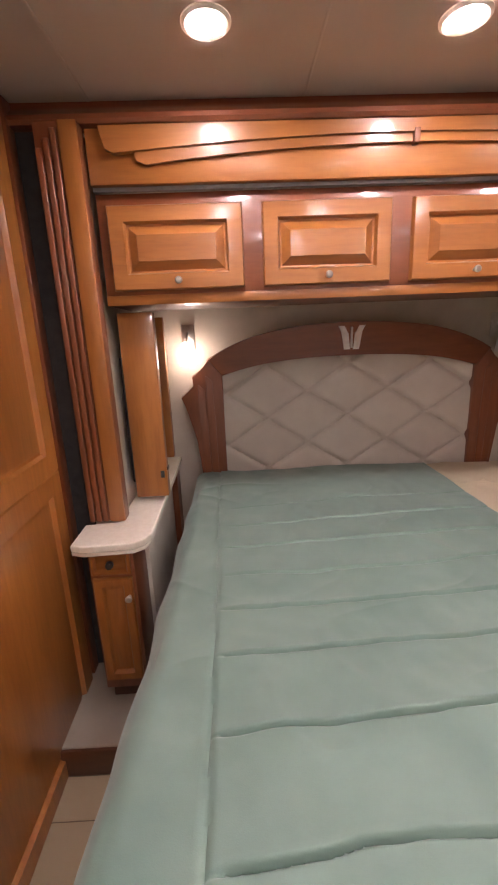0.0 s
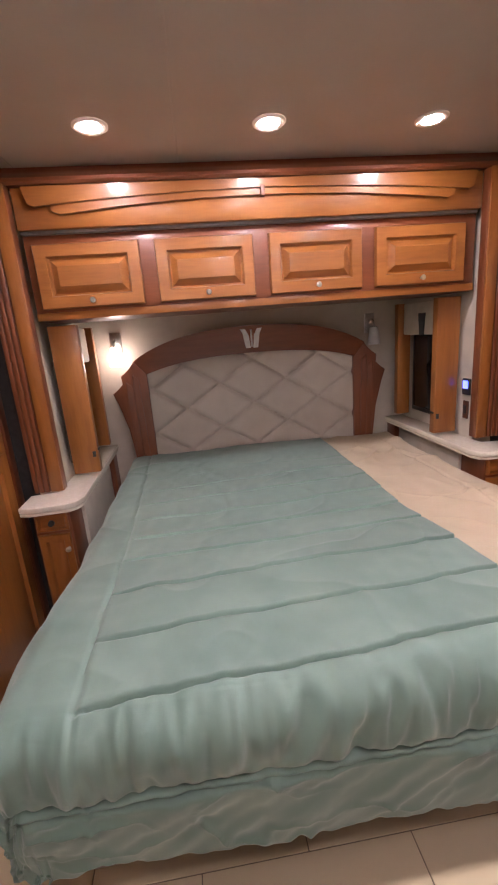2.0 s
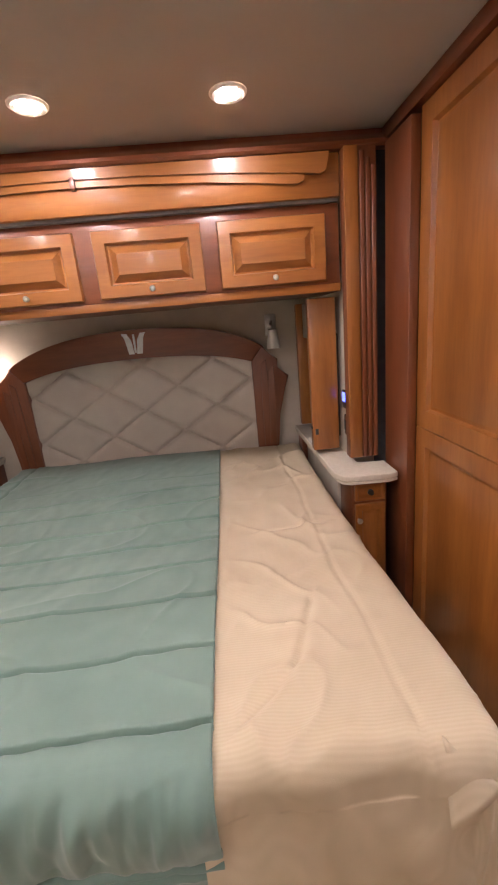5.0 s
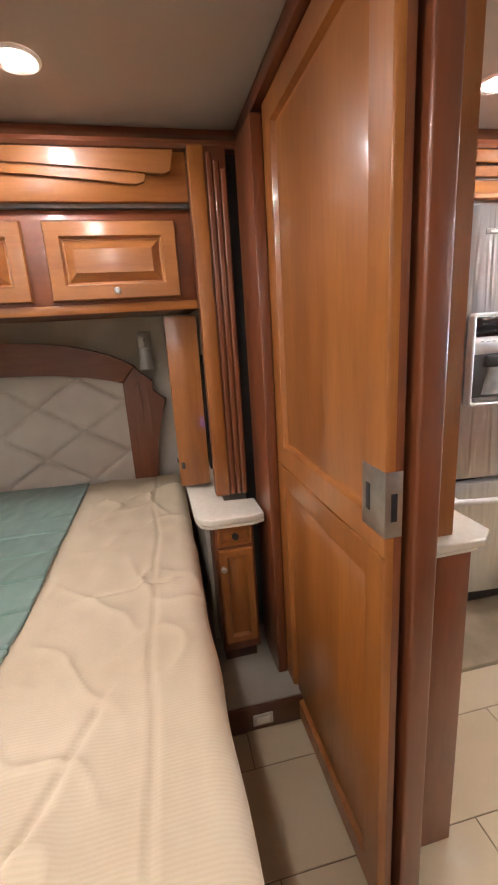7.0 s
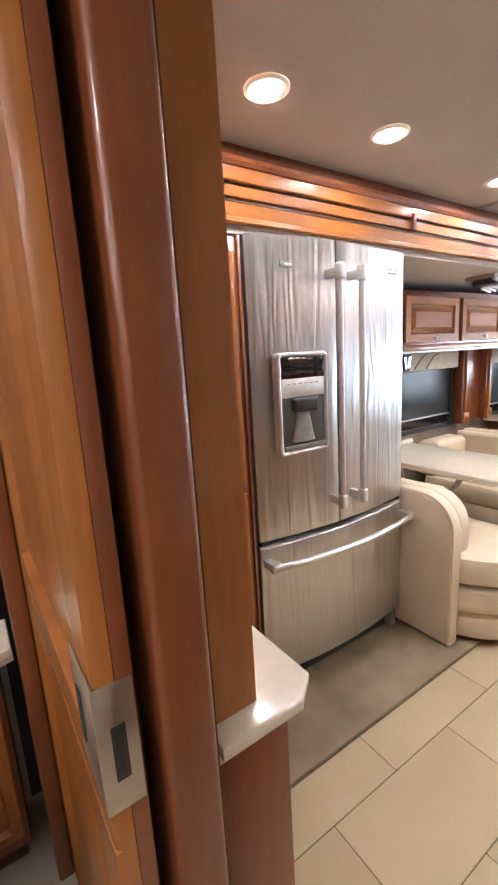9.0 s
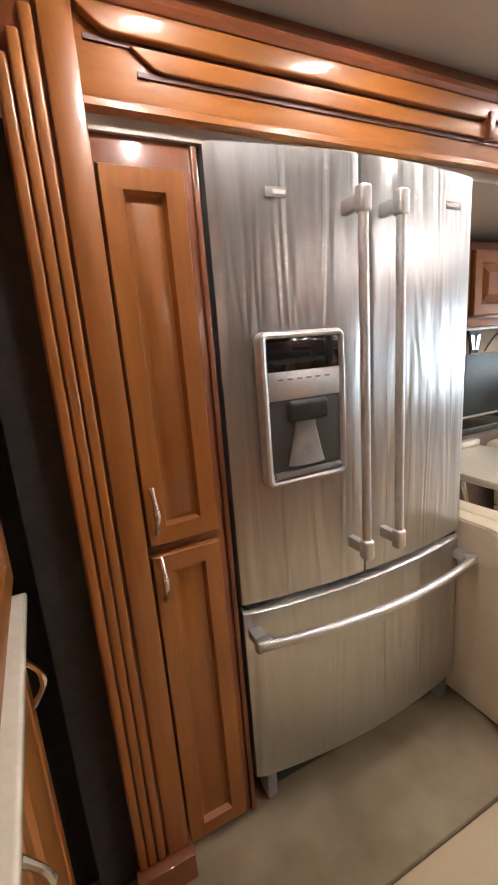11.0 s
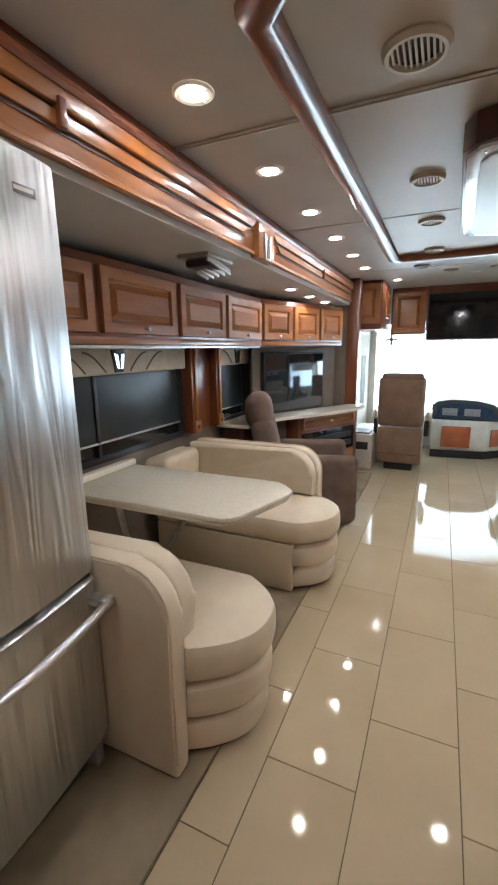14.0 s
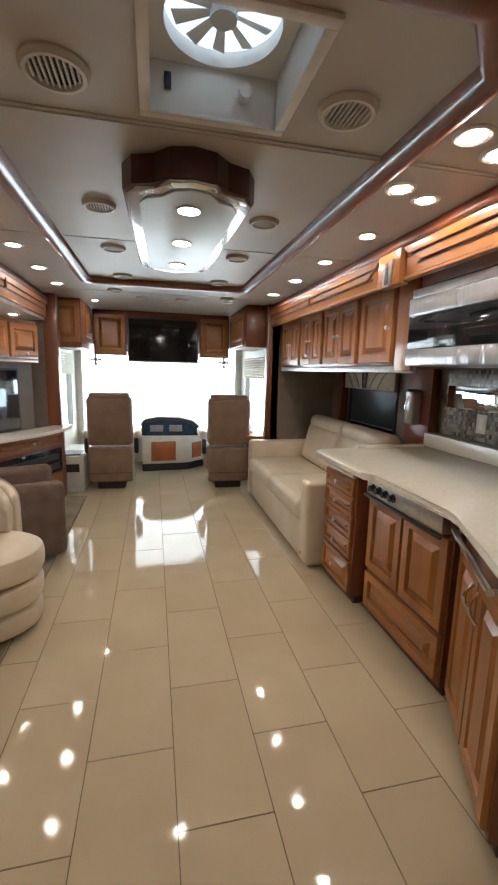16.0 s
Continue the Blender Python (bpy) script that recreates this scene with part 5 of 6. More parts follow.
def medallion():
    t = thing("ceiling_medallion", "frosted ceiling light panel with dark wood hood and pale curved rim", "ceiling light", pose(-0.05, 0, 0))
    c = 0.308

    def outline(g):
        pts = [(4.56 - g, c + 0.20 + g), (4.54 - g, c + 0.13), (4.47 - g, c + 0.08), (4.45 - g, c), (4.47 - g, c - 0.08), (4.54 - g, c - 0.13), (4.56 - g, c - 0.20 - g)]
        pts += [(4.62, c - 0.235 - g), (5.70, c - 0.205 - g), (5.76 + g, c - 0.17), (5.78 + g, c - 0.08), (5.83 + g, c), (5.78 + g, c + 0.08), (5.76 + g, c + 0.17), (5.70, c + 0.205 + g), (4.62, c + 0.235 + g)]
        return pts

    part("hood", prism(outline(0.012), "z", 2.02, 2.112, bev=0.006), surface("hood_lacquer", (0.045, 0.010, 0.012), (0.075, 0.016, 0.018), 8, 0.3, coat=0.5), t, "dark cherry hood")
    part("rim", prism(outline(0.0), "z", 2.004, 2.0195, bev=0.004), chrome, t, "polished pale metal rim")
    inner = [(x + (0.045 if x < 5.1 else -0.045), c + (y - c) * 0.80) for x, y in outline(0.0)]
    part("panel", prism(inner, "z", 1.998, 2.0035, bev=0.002), frost, t, "frosted acrylic panel")
    for k, (x, y) in enumerate(outline(-0.022)):
        if k % 2 == 0:
            part("screw", lathe([(0.007, 0), (0.006, -0.003)], 10), nickel, t, at=pose(x, y, 2.0035))
    for x in (4.68, 5.12, 5.57):
        part("lamp_rim", lathe([(0.05, 0), (0.05, -0.004), (0.042, -0.006)], 20), white_plastic, t, at=pose(x, c, 1.9978))
        part("lamp", lathe([(0.041, -0.0062), (0.03, -0.008)], 20), lamp_face, t, "glowing lens", at=pose(x, c, 1.9978))


medallion()


def roof_hatch():
    t = thing("roof_hatch", "square roof vent with a clear dome and white frame", "roof hatch", pose(0.02, -0.018, 0))
    x0, x1, y0, y1 = 3.79, 4.20, 0.095, 0.475
    f = bmesh.new()
    for a in ((x0 - 0.024, x0 + 0.006, y0 - 0.024, y1 + 0.024), (x1 - 0.006, x1 + 0.024, y0 - 0.024, y1 + 0.024), (x0 + 0.0065, x1 - 0.0065, y0 - 0.024, y0 + 0.006), (x0 + 0.0065, x1 - 0.0065, y1 - 0.006, y1 + 0.024)):
        box(*a, CEIL - 0.014, CEIL - 0.0005, 0.003, bm=f)
    part("frame", f, white_plastic, t)
    for a in ((x0 - 0.01, x0 + 0.002, y0, y1), (x1 - 0.002, x1 + 0.01, y0, y1), (x0 + 0.0025, x1 - 0.0025, y0 - 0.01, y0 + 0.002), (x0 + 0.0025, x1 - 0.0025, y1 - 0.002, y1 + 0.01)):
        part("well_wall", box(*a, CEIL - 0.0004, CEIL + 0.17, 0), white_plastic, t)
    bm = box(x0 - 0.02, x1 + 0.02, y0 - 0.02, y1 + 0.02, CEIL + 0.1705, CEIL + 0.18, 0)
    part("dome_lid", bm, hatch_glow, t, "bright daylit dome")
    bm = bmesh.new()
    n = 40
    circ = [(4.035 + 0.15 * math.cos(2 * math.pi * k / n), 0.285 + 0.15 * math.sin(2 * math.pi * k / n)) for k in range(n)]
    sq = []
    for k in range(n):
        a = 2 * math.pi * k / n
        s = 1 / max(abs(math.cos(a)), abs(math.sin(a)))
        sq.append((3.995 + 0.203 * s * math.cos(a), 0.285 + 0.188 * s * math.sin(a)))
    v0 = [bm.verts.new((x, y, CEIL + 0.12)) for x, y in circ]
    v1 = [bm.verts.new((x, y, CEIL + 0.12)) for x, y in sq]
    v2 = [bm.verts.new((x, y, CEIL + 0.16)) for x, y in circ]
    for k in range(n):
        j = (k + 1) % n
        bm.faces.new((v0[k], v0[j], v1[j], v1[k]))
        bm.faces.new((v0[k], v0[j], v2[j], v2[k]))
    part("fan_ring", bm, white_plastic, t)
    for k in range(10):
        a = 2 * math.pi * k / 10
        bm = prism([(0.03, -0.008), (0.13, -0.024), (0.135, 0.012), (0.03, 0.008)], "z", 0, 0.003)
        part("fan_blade", bm, white_plastic, t, at=pose(4.035, 0.285, CEIL + 0.15, 18, 0, math.degrees(a)))
    part("fan_hub", lathe([(0.035, 0.0), (0.035, 0.03), (0.01, 0.035)], 16), frost, t, at=pose(4.035, 0.285, CEIL + 0.13))
    part("knob", lathe([(0.02, 0), (0.018, 0.025)], 12), white_plastic, t, at=pose(4.185, 0.20, CEIL + 0.06, 0, -90, 0))
    part("switch", box(4.187, 4.197, 0.41, 0.43, CEIL + 0.05, CEIL + 0.09, 0.002), black_plastic, t)


roof_hatch()
t = thing("ceiling_monitor_mount", "round chrome fixture under the kitchen ceiling", "ceiling fixture", pose(3.70, -0.345, CEIL - 0.055))
part("ball", lathe([(0.02, 0), (0.04, -0.01), (0.045, -0.03), (0.03, -0.05), (0.01, -0.055)], 18), chrome, t)

# ---- kitchen side ----
def right(x, y, z, rz=0):
    """A frame for units that face +y: doors' faces towards +y, x to the left seen from the aisle."""
    return pose(x, y, z, 0, 0, 180 + rz)


def drawer_unit():
    t = thing("drawer_unit", "honey wood drawer cabinet with a rounded cream rail", "cabinet", right(5.49, -0.72, 0.0))
    part("body", box(0, 0.44, 0.0, 0.80, 0.05, 0.846, 0.004), cherry_z, t)
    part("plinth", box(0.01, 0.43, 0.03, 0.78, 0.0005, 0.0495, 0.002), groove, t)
    for z, h in ((0.07, 0.20), (0.285, 0.12), (0.415, 0.12), (0.545, 0.12), (0.675, 0.10)):
        d = part("drawer", panel_bm(0.40, h, 0.018, 0.026), wood_x, t, at=pose(0.02, -0.001, z))
        knob(d, 0.20, -0.018, h / 2)
    part("rail", box(0.0, 0.44, -0.03, -0.0005, 0.79, 0.845, 0.012, 3), quartz, t)


def stove_unit():
    t = thing("stove_unit", "honey wood cooktop cabinet with black control knobs", "cabinet", right(4.955, -0.765, 0.0))
    w = 0.69
    part("body", box(0, w, 0.0, 0.75, 0.05, 0.846, 0.004), cherry_z, t)
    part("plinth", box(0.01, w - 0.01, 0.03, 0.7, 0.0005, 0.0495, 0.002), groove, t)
    for k in range(2):
        d = part("door", panel_bm(w / 2 - 0.02, 0.42, 0.02, 0.05), wood_z, t, at=pose(0.012 + k * (w / 2 - 0.005), -0.001, 0.31))
    d = part("drawer", panel_bm(w - 0.03, 0.21, 0.02, 0.045), wood_x, t, at=pose(0.015, -0.001, 0.075))
    c = part("control_panel", box(0.015, w - 0.03, -0.045, -0.001, 0.745, 0.838, 0.006), nickel, t, "steel control strip")
    for k in range(4):
        part("control_knob", lathe([(0.022, 0), (0.022, 0.006), (0.016, 0.010), (0.015, 0.028), (0.010, 0.030)], 16), black_plastic, c, "black knob", at=pose(0.09 + 0.065 * k, -0.045, 0.79, 90))
    part("guard", box(0.012, w - 0.025, -0.06, -0.046, 0.728, 0.744, 0.003), black_plastic, c)


def sink_unit():
    t = thing("sink_unit", "honey wood sink cabinet with angled doors and towel bar", "cabinet", right(4.235, -0.79, 0.0, -28))
    part("body", box(0, 0.62, 0.0, 0.35, 0.05, 0.846, 0.004), cherry_z, t)
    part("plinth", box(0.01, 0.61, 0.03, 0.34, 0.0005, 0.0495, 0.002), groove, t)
    for k in range(2):
        d = part("door", panel_bm(0.29, 0.66, 0.02, 0.05), wood_z, t, at=pose(0.015 + 0.30 * k, -0.001, 0.075))
        pull(d, 0.26 if k == 0 else 0.03, -0.02, 0.56)
    b = part("towel_bar", tube([(0.06, -0.06, 0.80), (0.56, -0.06, 0.80)], 0.013, 10), chrome, t, "chrome towel bar")
    for x in (0.07, 0.55):
        part("bracket", tube([(x, -0.001, 0.80), (x, -0.06, 0.80)], 0.010, 8), chrome, b)
    t = thing("kitchen_cabinet", "honey wood base cabinet along the kitchen", "cabinet", right(3.62, -0.50, 0.0))
    part("body", box(0, 0.95, 0.0, 1.05, 0.05, 0.846, 0.004), cherry_z, t)
    part("plinth", box(0.01, 0.94, 0.03, 1.0, 0.0005, 0.0495, 0.002), groove, t)
    for k in range(3):
        part("door", panel_bm(0.295, 0.74, 0.02, 0.05), wood_z, t, at=pose(0.02 + 0.31 * k, -0.001, 0.08))


drawer_unit()
stove_unit()
sink_unit()
cpts = [(5.52, -1.60), (5.52, -0.66), (5.44, -0.605), (4.83, -0.62), (4.77, -0.665), (4.20, -0.668), (4.13, -0.65), (3.70, -0.44), (3.62, -0.43), (2.65, -0.43), (2.65, -1.60)]
t = thing("countertop", "cream stone kitchen worktop with a stepped edge", "worktop", pose(0, 0, 0))
part("slab", prism(cpts, "z", 0.864, 0.888, bev=0.006), quartz, t)
part("edge", prism([(x, y - 0.012 if y > -1 else y) for x, y in cpts], "z", 0.8475, 0.8635, bev=0.005), quartz, t)
part("upstand", box(2.65, 5.56, -1.60, -1.50, 0.8885, 0.985, 0.006), quartz, t, "cream raised ledge at the back")
part("end_cap", box(5.521, 5.56, -1.49, -0.95, 0.8, 0.905, 0.006), quartz, t)


def upper_right():
    t = thing("overhead_cabinet", "tall honey wood overhead cabinets above the sofa", "cabinet", right(7.45, -0.955, 1.445))
    part("body", box(0, 2.49, 0.0, 0.62, 0.0, 0.47, 0.004), cherry_z, t)
    part("light_rail", box(0, 2.49, 0.0, 0.03, -0.04, -0.0005, 0.004), nickel, t)
    part("end_panel", box(2.33, 2.494, -0.018, -0.0005, -0.03, 0.47, 0.004), wood_z, t)
    for k, (a, wd) in enumerate(((0.07, 0.272), (0.347, 0.272), (0.68, 0.248), (0.933, 0.248), (1.24, 0.29), (1.535, 0.29), (1.885, 0.40))):
        d = part("door", panel_bm(wd, 0.425, 0.022, 0.052), wood_z, t, at=pose(a, -0.001, 0.02))
        knob(d, wd - 0.03 if k % 2 == 0 else 0.03, -0.022, 0.20)


upper_right()
t = thing("microwave", "steel and black glass microwave over the cooktop", "microwave", right(4.945, -0.93, 1.442))
part("case", box(0, 0.80, 0.0, 0.45, 0, 0.39, 0.004), grey_plastic, t)
part("door", box(0.0, 0.80, -0.03, -0.0005, 0.085, 0.252, 0.006), black_gloss, t, "black glass door")
part("trim_lower", box(0.0, 0.80, -0.035, -0.0005, 0.0, 0.083, 0.006), steel, t)
part("trim_upper", box(0.0, 0.80, -0.035, -0.0005, 0.254, 0.342, 0.006), steel, t)
part("vent", box(0.0, 0.80, -0.02, -0.0005, 0.347, 0.389, 0.004), steel, t)
t = thing("microwave_cabinet", "dark cherry panel above the microwave", "cabinet", pose(0, 0, 0))
part("panel", box(2.65, 4.945, -1.5, -0.96, 1.852, 1.915, 0.003), cherry_x, t)
part("side", box(2.65, 4.14, -1.5, -0.96, 1.445, 1.851, 0.003), cherry_x, t)
# mosaic backsplash with a steel-framed pane
structure("wall_backsplash", box(2.65, 5.50, -1.62, -1.605, 0.986, 1.45, 0), grout, "grout bed of the mosaic")


def mosaic():
    bm, nx, nz = bmesh.new(), 64, 16
    for j in range(nz):
        for i in range(nx):
            x = 4.10 + (1.40 * (i + 0.5 * (j % 2))) / nx
            z = 0.99 + 0.028 * j
            if x + 0.02 < 5.5:
                box(x, x + 0.0195, -1.6045, -1.598, z, z + 0.0255, 0, bm=bm)
    return bm


mos = surface("mosaic_glass", (0.05, 0.04, 0.03), (0.34, 0.30, 0.24), 1, 0.12)
isl = node(mos, "ShaderNodeNewGeometry")
rmp = node(mos, "ShaderNodeValToRGB")
rmp.color_ramp.elements[0].color, rmp.color_ramp.elements[1].color = (0.05, 0.04, 0.03, 1), (0.34, 0.30, 0.25, 1)
link(mos, isl.outputs["Random Per Island"], rmp.inputs[0])
link(mos, rmp.outputs[0], mos.node_tree.nodes["Principled BSDF"].inputs["Base Color"])
ob = part("backsplash_mosaic", mosaic(), mos, bpy.data.objects["wall_backsplash"], smooth=0)
ob["kind"] = "stuff"
t = thing("wall_outlet", "pale outlet plate on the mosaic", "outlet", pose(5.12, -1.597, 1.10))
part("plate", box(-0.04, 0.04, 0.0, 0.006, -0.06, 0.06, 0.002), cream_plastic, t)
part("socket", box(-0.018, 0.018, 0.0062, 0.009, -0.035, 0.035, 0.002), white_plastic, t)
t = thing("mirror_strip", "narrow mirrored band across the mosaic", "mirror", pose(0, 0, 0))
part("glass", box(4.10, 5.46, -1.5965, -1.592, 1.18, 1.33, 0.002), mirror, t)
t = thing("paper_dispenser", "chrome dispenser on the cherry panel", "dispenser", pose(5.70, -1.5, 1.16))
part("case", box(-0.05, 0.05, -0.03, 0.06, -0.13, 0.13, 0.02, 3), steel, t)
part("handle", tube([(0.0, 0.06, -0.08), (0.0, 0.085, 0.0), (0.0, 0.06, 0.08)], 0.008), chrome, t)
structure("trim_sofa_post", box(5.56, 5.86, -1.60, -1.53, 0.0, 1.44, 0.006), cherry_z, "cherry wood panel between kitchen and sofa")
cloth_valance(6.10, 7.06, -1.605, 1.25, 1.42, (6.62,), -1)
t = thing("window_post", "cherry wood post beside the sofa window", "window surround", pose(7.08, -1.56, 0.8), "window posts")
part("post", box(0, 0.09, -0.05, 0.03, 0, 0.63, 0.006), cherry_z, t)


def sofa():
    t = thing("sofa", "cream leather sofa with tufted back and square arms", "sofa", right(7.47, -0.60, 0.004))
    L = 1.93
    part("base", box(0.01, L - 0.01, 0.02, 0.85, 0.017, 0.30, 0.02, 3), leather, t)
    for a in (0.0, L - 0.15):
        part("arm", box(a, a + 0.15, -0.005, 0.80, 0.03, 0.64, 0.035, 4), leather, t)
    w = (L - 0.31) / 2
    for k in range(2):
        a = 0.155 + k * (w + 0.002)
        part("seat_cushion", box(a, a + w, -0.02, 0.60, 0.302, 0.47, 0.05, 4), leather, t)
        bk = part("back_cushion", box(a, a + w, 0.0, 0.20, 0.0, 0.42, 0.07, 5), leather, t, at=pose(0, 0.56, 0.46, -14))
        part("head_roll", box(a + 0.01, a + w - 0.01, 0.05, 0.23, 0.0, 0.16, 0.07, 5), leather, t, at=pose(0, 0.60, 0.80, -8))
        for i in range(3):
            part("tuft_button", lathe([(0.012, 0), (0.010, 0.006)], 10), leather, bk, at=pose(a + w * (0.25 + 0.25 * i), -0.001, 0.24, 90))
    part("kick", lathe([(0.012, 0), (0.012, 0.006), (0.006, 0.009)], 12), chrome, t, "small chrome stud", at=pose(L - 0.075, -0.005, 0.1, 90))


sofa()


# ---- cab ----
def captain_seat(x, y):
    t = thing("captain_seat", "tan-brown leather captain's seat on a black pedestal", "driver seat", pose(x, y, 0.0), "captain's seats")
    part("pedestal", box(-0.10, 0.40, -0.16, 0.16, 0.0, 0.14, 0.02), black_plastic, t)
    part("swivel", lathe([(0.20, 0.141), (0.20, 0.17)], 20, (0.15, 0, 0)), black_plastic, t)
    part("seat", box(-0.05, 0.50, -0.25, 0.25, 0.171, 0.50, 0.06, 4), brown_leather, t)
    part("backrest", box(-0.09, 0.09, -0.255, 0.255, 0.0, 0.56, 0.05, 4), brown_leather, t, at=pose(-0.06, 0, 0.52, 0, -3, 0))
    part("back_panel", box(-0.10, -0.02, -0.25, 0.25, 0.0, 0.42, 0.03, 3), brown_leather, t, at=pose(-0.045, 0, 0.09, 0, -2, 0))
    for z in (0.20, 0.30, 0.44):
        part("seam", tube([(-0.147, -0.235, z), (-0.147, 0.235, z)], 0.004, 6), groove, t)
    part("headrest", box(-0.075, 0.085, -0.225, 0.225, 0.0, 0.06, 0.028, 3), brown_leather, t, at=pose(-0.088, 0, 1.055, 0, -3, 0))
    for s in (-1, 1):
        part("armrest", box(0.0, 0.42, s * 0.30 - 0.035, s * 0.30 + 0.035, 0.58, 0.68, 0.03, 3), leather, t)
        part("arm_hinge", box(0.0, 0.08, s * 0.285 - 0.025, s * 0.285 + 0.025, 0.40, 0.5795, 0.01), black_plastic, t)


captain_seat(8.02, 0.955)
captain_seat(7.88, -0.425)


def console():
    t = thing("dash_console", "cream dashboard console with blue gauges and wooden doors", "dashboard", pose(0, 0, 0))
    pts = [(8.74, 0.62), (8.80, -0.02), (9.02, -0.26), (9.39, -0.26), (9.39, 0.62)]
    part("plinth", prism([(x + 0.02, y) for x, y in pts], "z", 0.0, 0.10, bev=0.006), black_plastic, t)
    part("body", prism(pts, "z", 0.101, 0.49, bev=0.02), cream_plastic, t)
    part("wooden_door", box(8.725, 8.7365, 0.16, 0.50, 0.15, 0.42, 0.006), orange_wood, t, at=pose(8.74, 0.33, 0, 0, 0, 5.4) @ pose(-8.74, -0.33, 0))
    d = part("wooden_door", box(-0.10, 0.10, -0.012, -0.002, 0.16, 0.38, 0.006), orange_wood, t, at=pose(8.915, -0.145, 0, 0, 0, -47))
    hood = [(0.62, 0.491), (0.64, 0.66), (0.58, 0.72), (0.40, 0.75), (0.10, 0.74), (-0.08, 0.70), (-0.20, 0.60), (-0.24, 0.491)]
    part("gauge_hood", prism(hood, "x", 8.80, 9.30, bev=0.02), black_plastic, t)
    gl = [(0.57, 0.52), (0.58, 0.65), (0.40, 0.70), (0.10, 0.69), (-0.06, 0.64), (-0.15, 0.52)]
    g = part("gauge_panel", prism(gl, "x", 8.785, 8.7995), blue_glass, t, "dark blue gauge panel")
    for y in (0.42, 0.16):
        part("screen", box(8.780, 8.7845, y - 0.09, y + 0.09, 0.55, 0.64, 0.002), grey_plastic, g)
    part("dash_top", box(9.10, 9.398, -0.79, 1.45, 0.40, 0.50, 0.03, 3), cream_plastic, t)


console()
t = thing("side_console", "cream driver side console with black cup holders", "console", pose(8.0, 1.34, 0.0))
part("body", box(-0.20, 0.60, -0.10, 0.19, 0.0, 0.42, 0.02), cream_plastic, t)
part("tray", box(-0.16, 0.10, -0.06, 0.15, 0.4205, 0.435, 0.006), black_plastic, t)
part("cup_holder", box(-0.205, -0.2005, -0.05, 0.12, 0.24, 0.33, 0.002), black_plastic, t)
t = thing("steering_wheel", "black steering wheel before the driver seat", "steering wheel", pose(8.85, 0.955, 0.72, 0, -50, 0))
part("rim", tube([(0.20 * math.cos(2 * math.pi * k / 28), 0.20 * math.sin(2 * math.pi * k / 28), 0) for k in range(29)], 0.015, 8), black_plastic, t)
part("hub", lathe([(0.06, -0.02), (0.06, 0.02), (0.03, 0.03)], 16), black_plastic, t)
part("spoke", tube([(0, -0.2, 0), (0, 0.2, 0)], 0.012, 6), black_plastic, t)
part("column", tube([(0, 0, -0.02), (0, 0, -0.35)], 0.03, 8), black_plastic, t)
t = thing("front_television", "black flat television above the windscreen", "television", pose(8.62, 0.318, 1.478))
part("case", box(0, 0.05, -0.455, 0.455, 0, 0.545, 0.006), black_plastic, t)
part("screen", box(-0.003, -0.0005, -0.437, 0.437, 0.022, 0.53, 0), black_gloss, t)
part("bezel", box(-0.004, -0.0005, -0.45, 0.45, 0.006, 0.016, 0.001), nickel, t)
for y0, y1 in ((0.79, 1.20), (-0.56, -0.155)):
    t = thing("front_cabinet", "honey wood cabinet above the windscreen", "cabinet", pose(8.66, y1, 1.56, 0, 0, -90), "front cabinets")
    w = y1 - y0
    part("body", box(0, w, 0, 0.7, 0, 0.55, 0.004), cherry_x, t)
    part("door", panel_bm(w - 0.03, 0.48, 0.02, 0.05), wood_x, t, at=pose(0.015, -0.001, 0.02))
structure("trim_front_back", box(8.67, 8.70, -0.15, 0.785, 1.60, CEIL - 0.001, 0), cherry_x)
t = thing("corner_cabinet", "honey wood corner cabinet over the driver side", "cabinet", pose(0, 0, 0))
part("body", box(7.85, 8.655, 1.215, 1.555, 1.60, CEIL - 0.002, 0.005), cherry_z, t)
d = part("door", panel_bm(0.30, 0.34, 0.02, 0.05), wood_z, t, at=pose(8.10, 1.214, 1.735, 0, 0, 0))
knob(d, 0.15, -0.02, 0.04)
part("diagonal_door", panel_bm(0.30, 0.42, 0.02, 0.05), wood_z, t, at=pose(7.849, 1.53, 1.66, 0, 0, -90))
t = thing("corner_cabinet", "cherry wood corner cabinet over the passenger side", "cabinet", pose(0, 0, 0))
part("body", box(7.62, 8.655, -0.895, -0.575, 1.66, CEIL - 0.002, 0.005), cherry_z, t)
part("door", panel_bm(0.80, 0.38, 0.02, 0.05), wood_x, t, at=pose(8.50, -0.574, 1.68, 0, 0, 180))


def cab_fan(x, y, z):
    t = thing("cab_fan", "small round grey fan on the windscreen pillar", "fan", pose(x, y, z), "cab fans")
    for r in (0.075, 0.05, 0.025):
        part("ring", tube([(0, r * math.cos(2 * math.pi * k / 20), r * math.sin(2 * math.pi * k / 20)) for k in range(21)], 0.004, 6, cap=False), grey_plastic, t)
    part("hub", lathe([(0.025, -0.02), (0.025, 0.02)], 12), grey_plastic, t, at=pose(0.02, 0, 0, 0, 90, 0))
    for k in range(4):
        a = math.pi / 2 * k
        part("blade", prism([(0.02, -0.012), (0.07, -0.02), (0.07, 0.018), (0.02, 0.01)], "z", -0.002, 0.002), grey_plastic, t, at=pose(0.02, 0, 0, 0, 90, 0) @ pose(0, 0, 0, 0, 0, 90 * k))
    part("bracket", tube([(0.03, 0, -0.02), (0.05, 0, 0.10)], 0.008, 6), black_plastic, t)


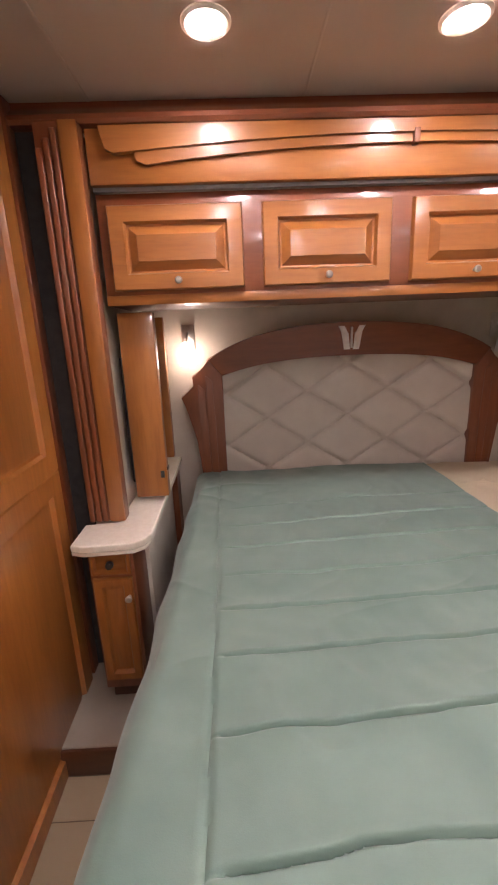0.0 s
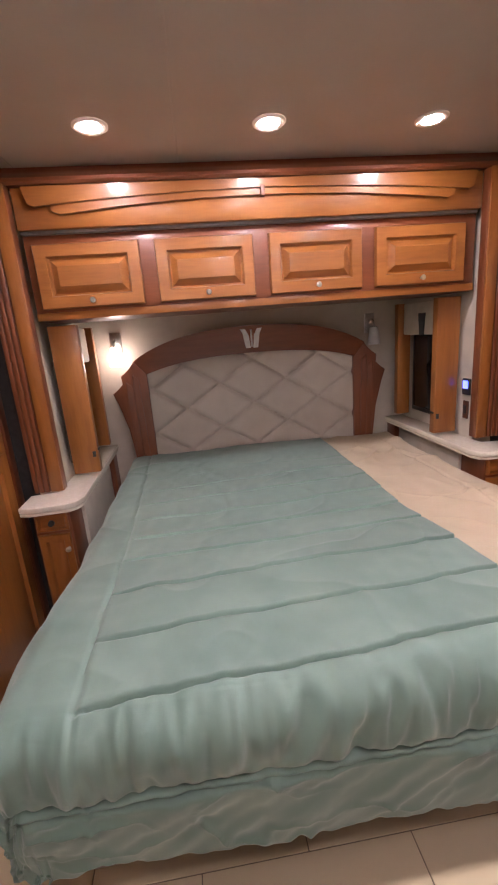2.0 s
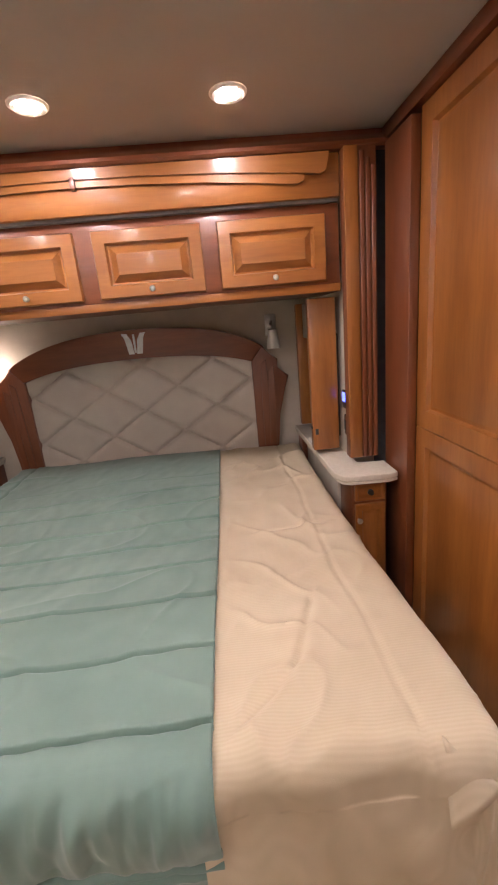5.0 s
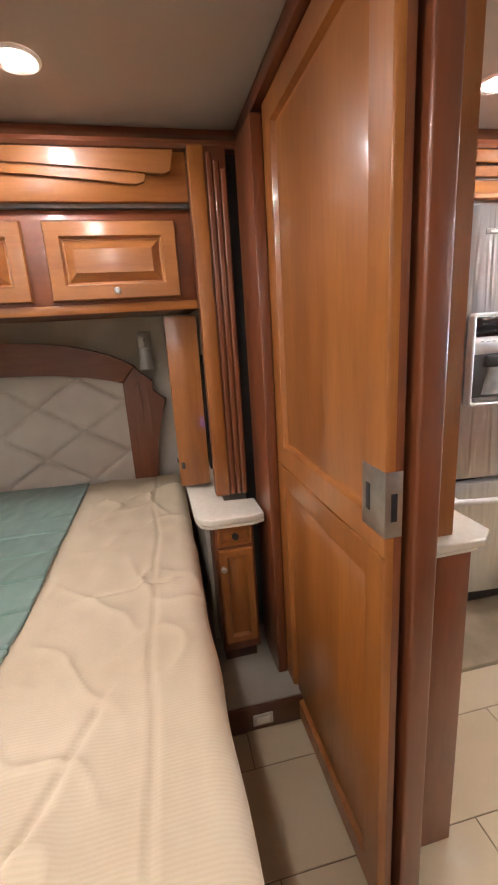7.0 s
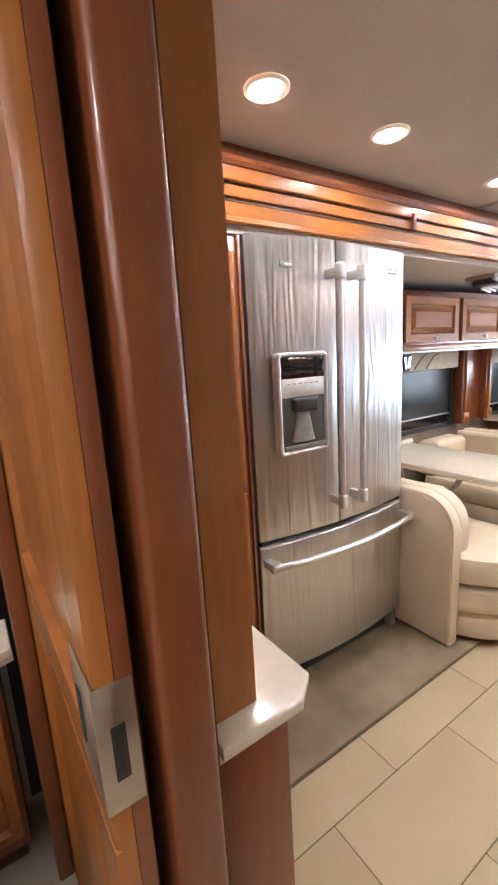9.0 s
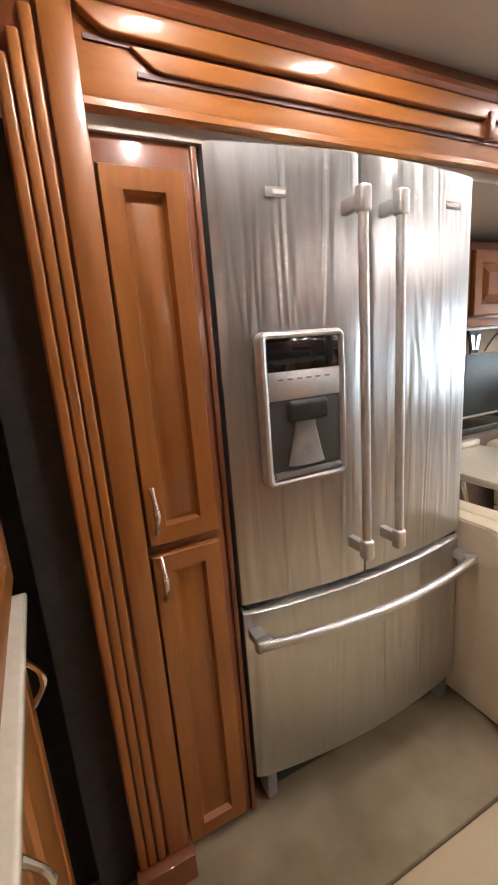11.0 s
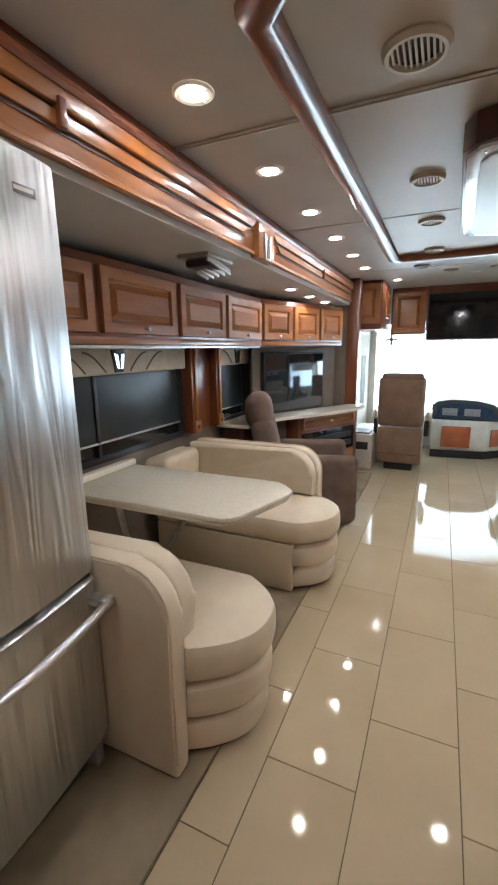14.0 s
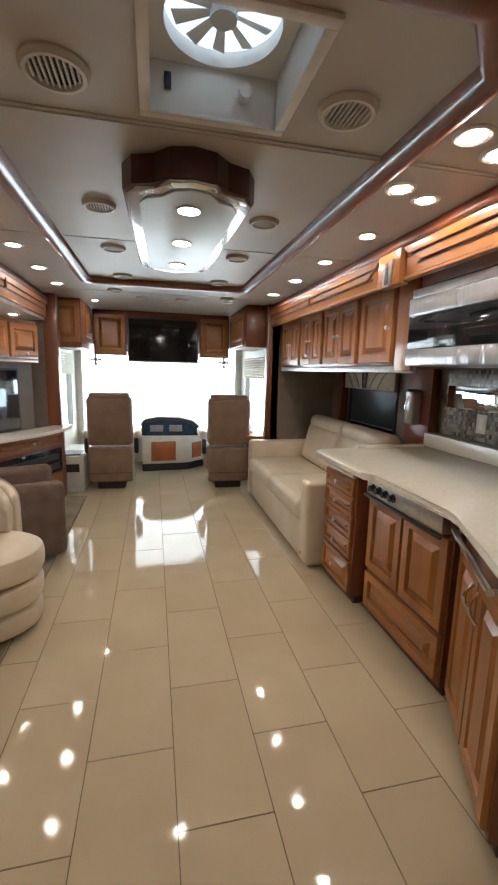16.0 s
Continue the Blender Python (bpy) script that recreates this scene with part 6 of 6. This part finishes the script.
cab_fan(8.80, 1.20, 1.50)
cab_fan(8.80, -0.52, 1.50)
for y0, y1, nm in ((1.53, 1.555, "driver"), (-0.895, -0.87, "passenger")):
    t = thing("pleated_blind", "pleated grey day blind, half drawn, beside the " + nm, "blind", pose(0, 0, 0), "cab blinds")
    for k in range(9):
        z = 1.30 + 0.03 * k
        part("pleat", prism([(y0, z), ((y0 + y1) / 2, z + 0.002), (y1, z + 0.015), ((y0 + y1) / 2, z + 0.03), (y0, z + 0.028)], "x", 8.0 if nm == "driver" else 7.75, 9.1), fabric_valance, t)
t = thing("passenger_table", "honey wood ledge beside the passenger seat", "table", pose(7.70, -0.75, 0.0))
part("top", box(-0.08, 0.55, -0.14, 0.12, 0.62, 0.65, 0.006), wood_x, t)
part("panel", box(-0.05, 0.50, -0.14, -0.11, 0.0005, 0.6195, 0.004), cream_plastic, t)
for x, y in ((7.95, 1.08), (7.75, 0.33), (7.55, -0.35)):
    downlight(x, y, group="cab downlights", r=0.04, lit=(y > 0.9))


settle(KITCHEN, since=BEFORE)


# ---- floor tiles ----
def floor_tiles():
    TL, TW, gap = 0.612, 0.3128, 0.0032
    full = mesh_of("tile", box(gap / 2, TL - gap / 2, gap / 2, TW - gap / 2, -0.0035, 0.0, 0.0012, 1), tile_stuff)
    shapes = {}
    parent = bpy.data.objects["floor"]
    yline, xline = 0.397, 3.944
    for j in range(-5, 5):
        y0 = yline + TW * j
        off = xline + (0.0 if j % 2 else TL / 2)
        k0 = math.floor((X0 - off) / TL) - 1
        for k in range(k0, k0 + 20):
            a, b, c, d = off + TL * k, off + TL * (k + 1), y0, y0 + TW
            a, b, c, d = max(a, X0), min(b, 9.40), max(c, -0.945), min(d, 1.60)
            if 2.45 < (a + b) / 2 < 7.6:
                d = min(d, 1.195)
                c = max(c, -0.80)
            if (a + b) / 2 <= 2.06:
                d = min(d, 1.163)
            if b - a < 0.02 or d - c < 0.02:
                continue
            if abs(b - a - TL) < 1e-4 and abs(d - c - TW) < 1e-4:
                ob = new("tile", full)
            else:
                ob = new("tile", mesh_of("tile", box(gap / 2, b - a - gap / 2, gap / 2, d - c - gap / 2, -0.0035, 0.0, 0.0012, 1), tile_stuff))
            ob.parent = parent
            ob.location = (a, c, 0.0)


floor_tiles()
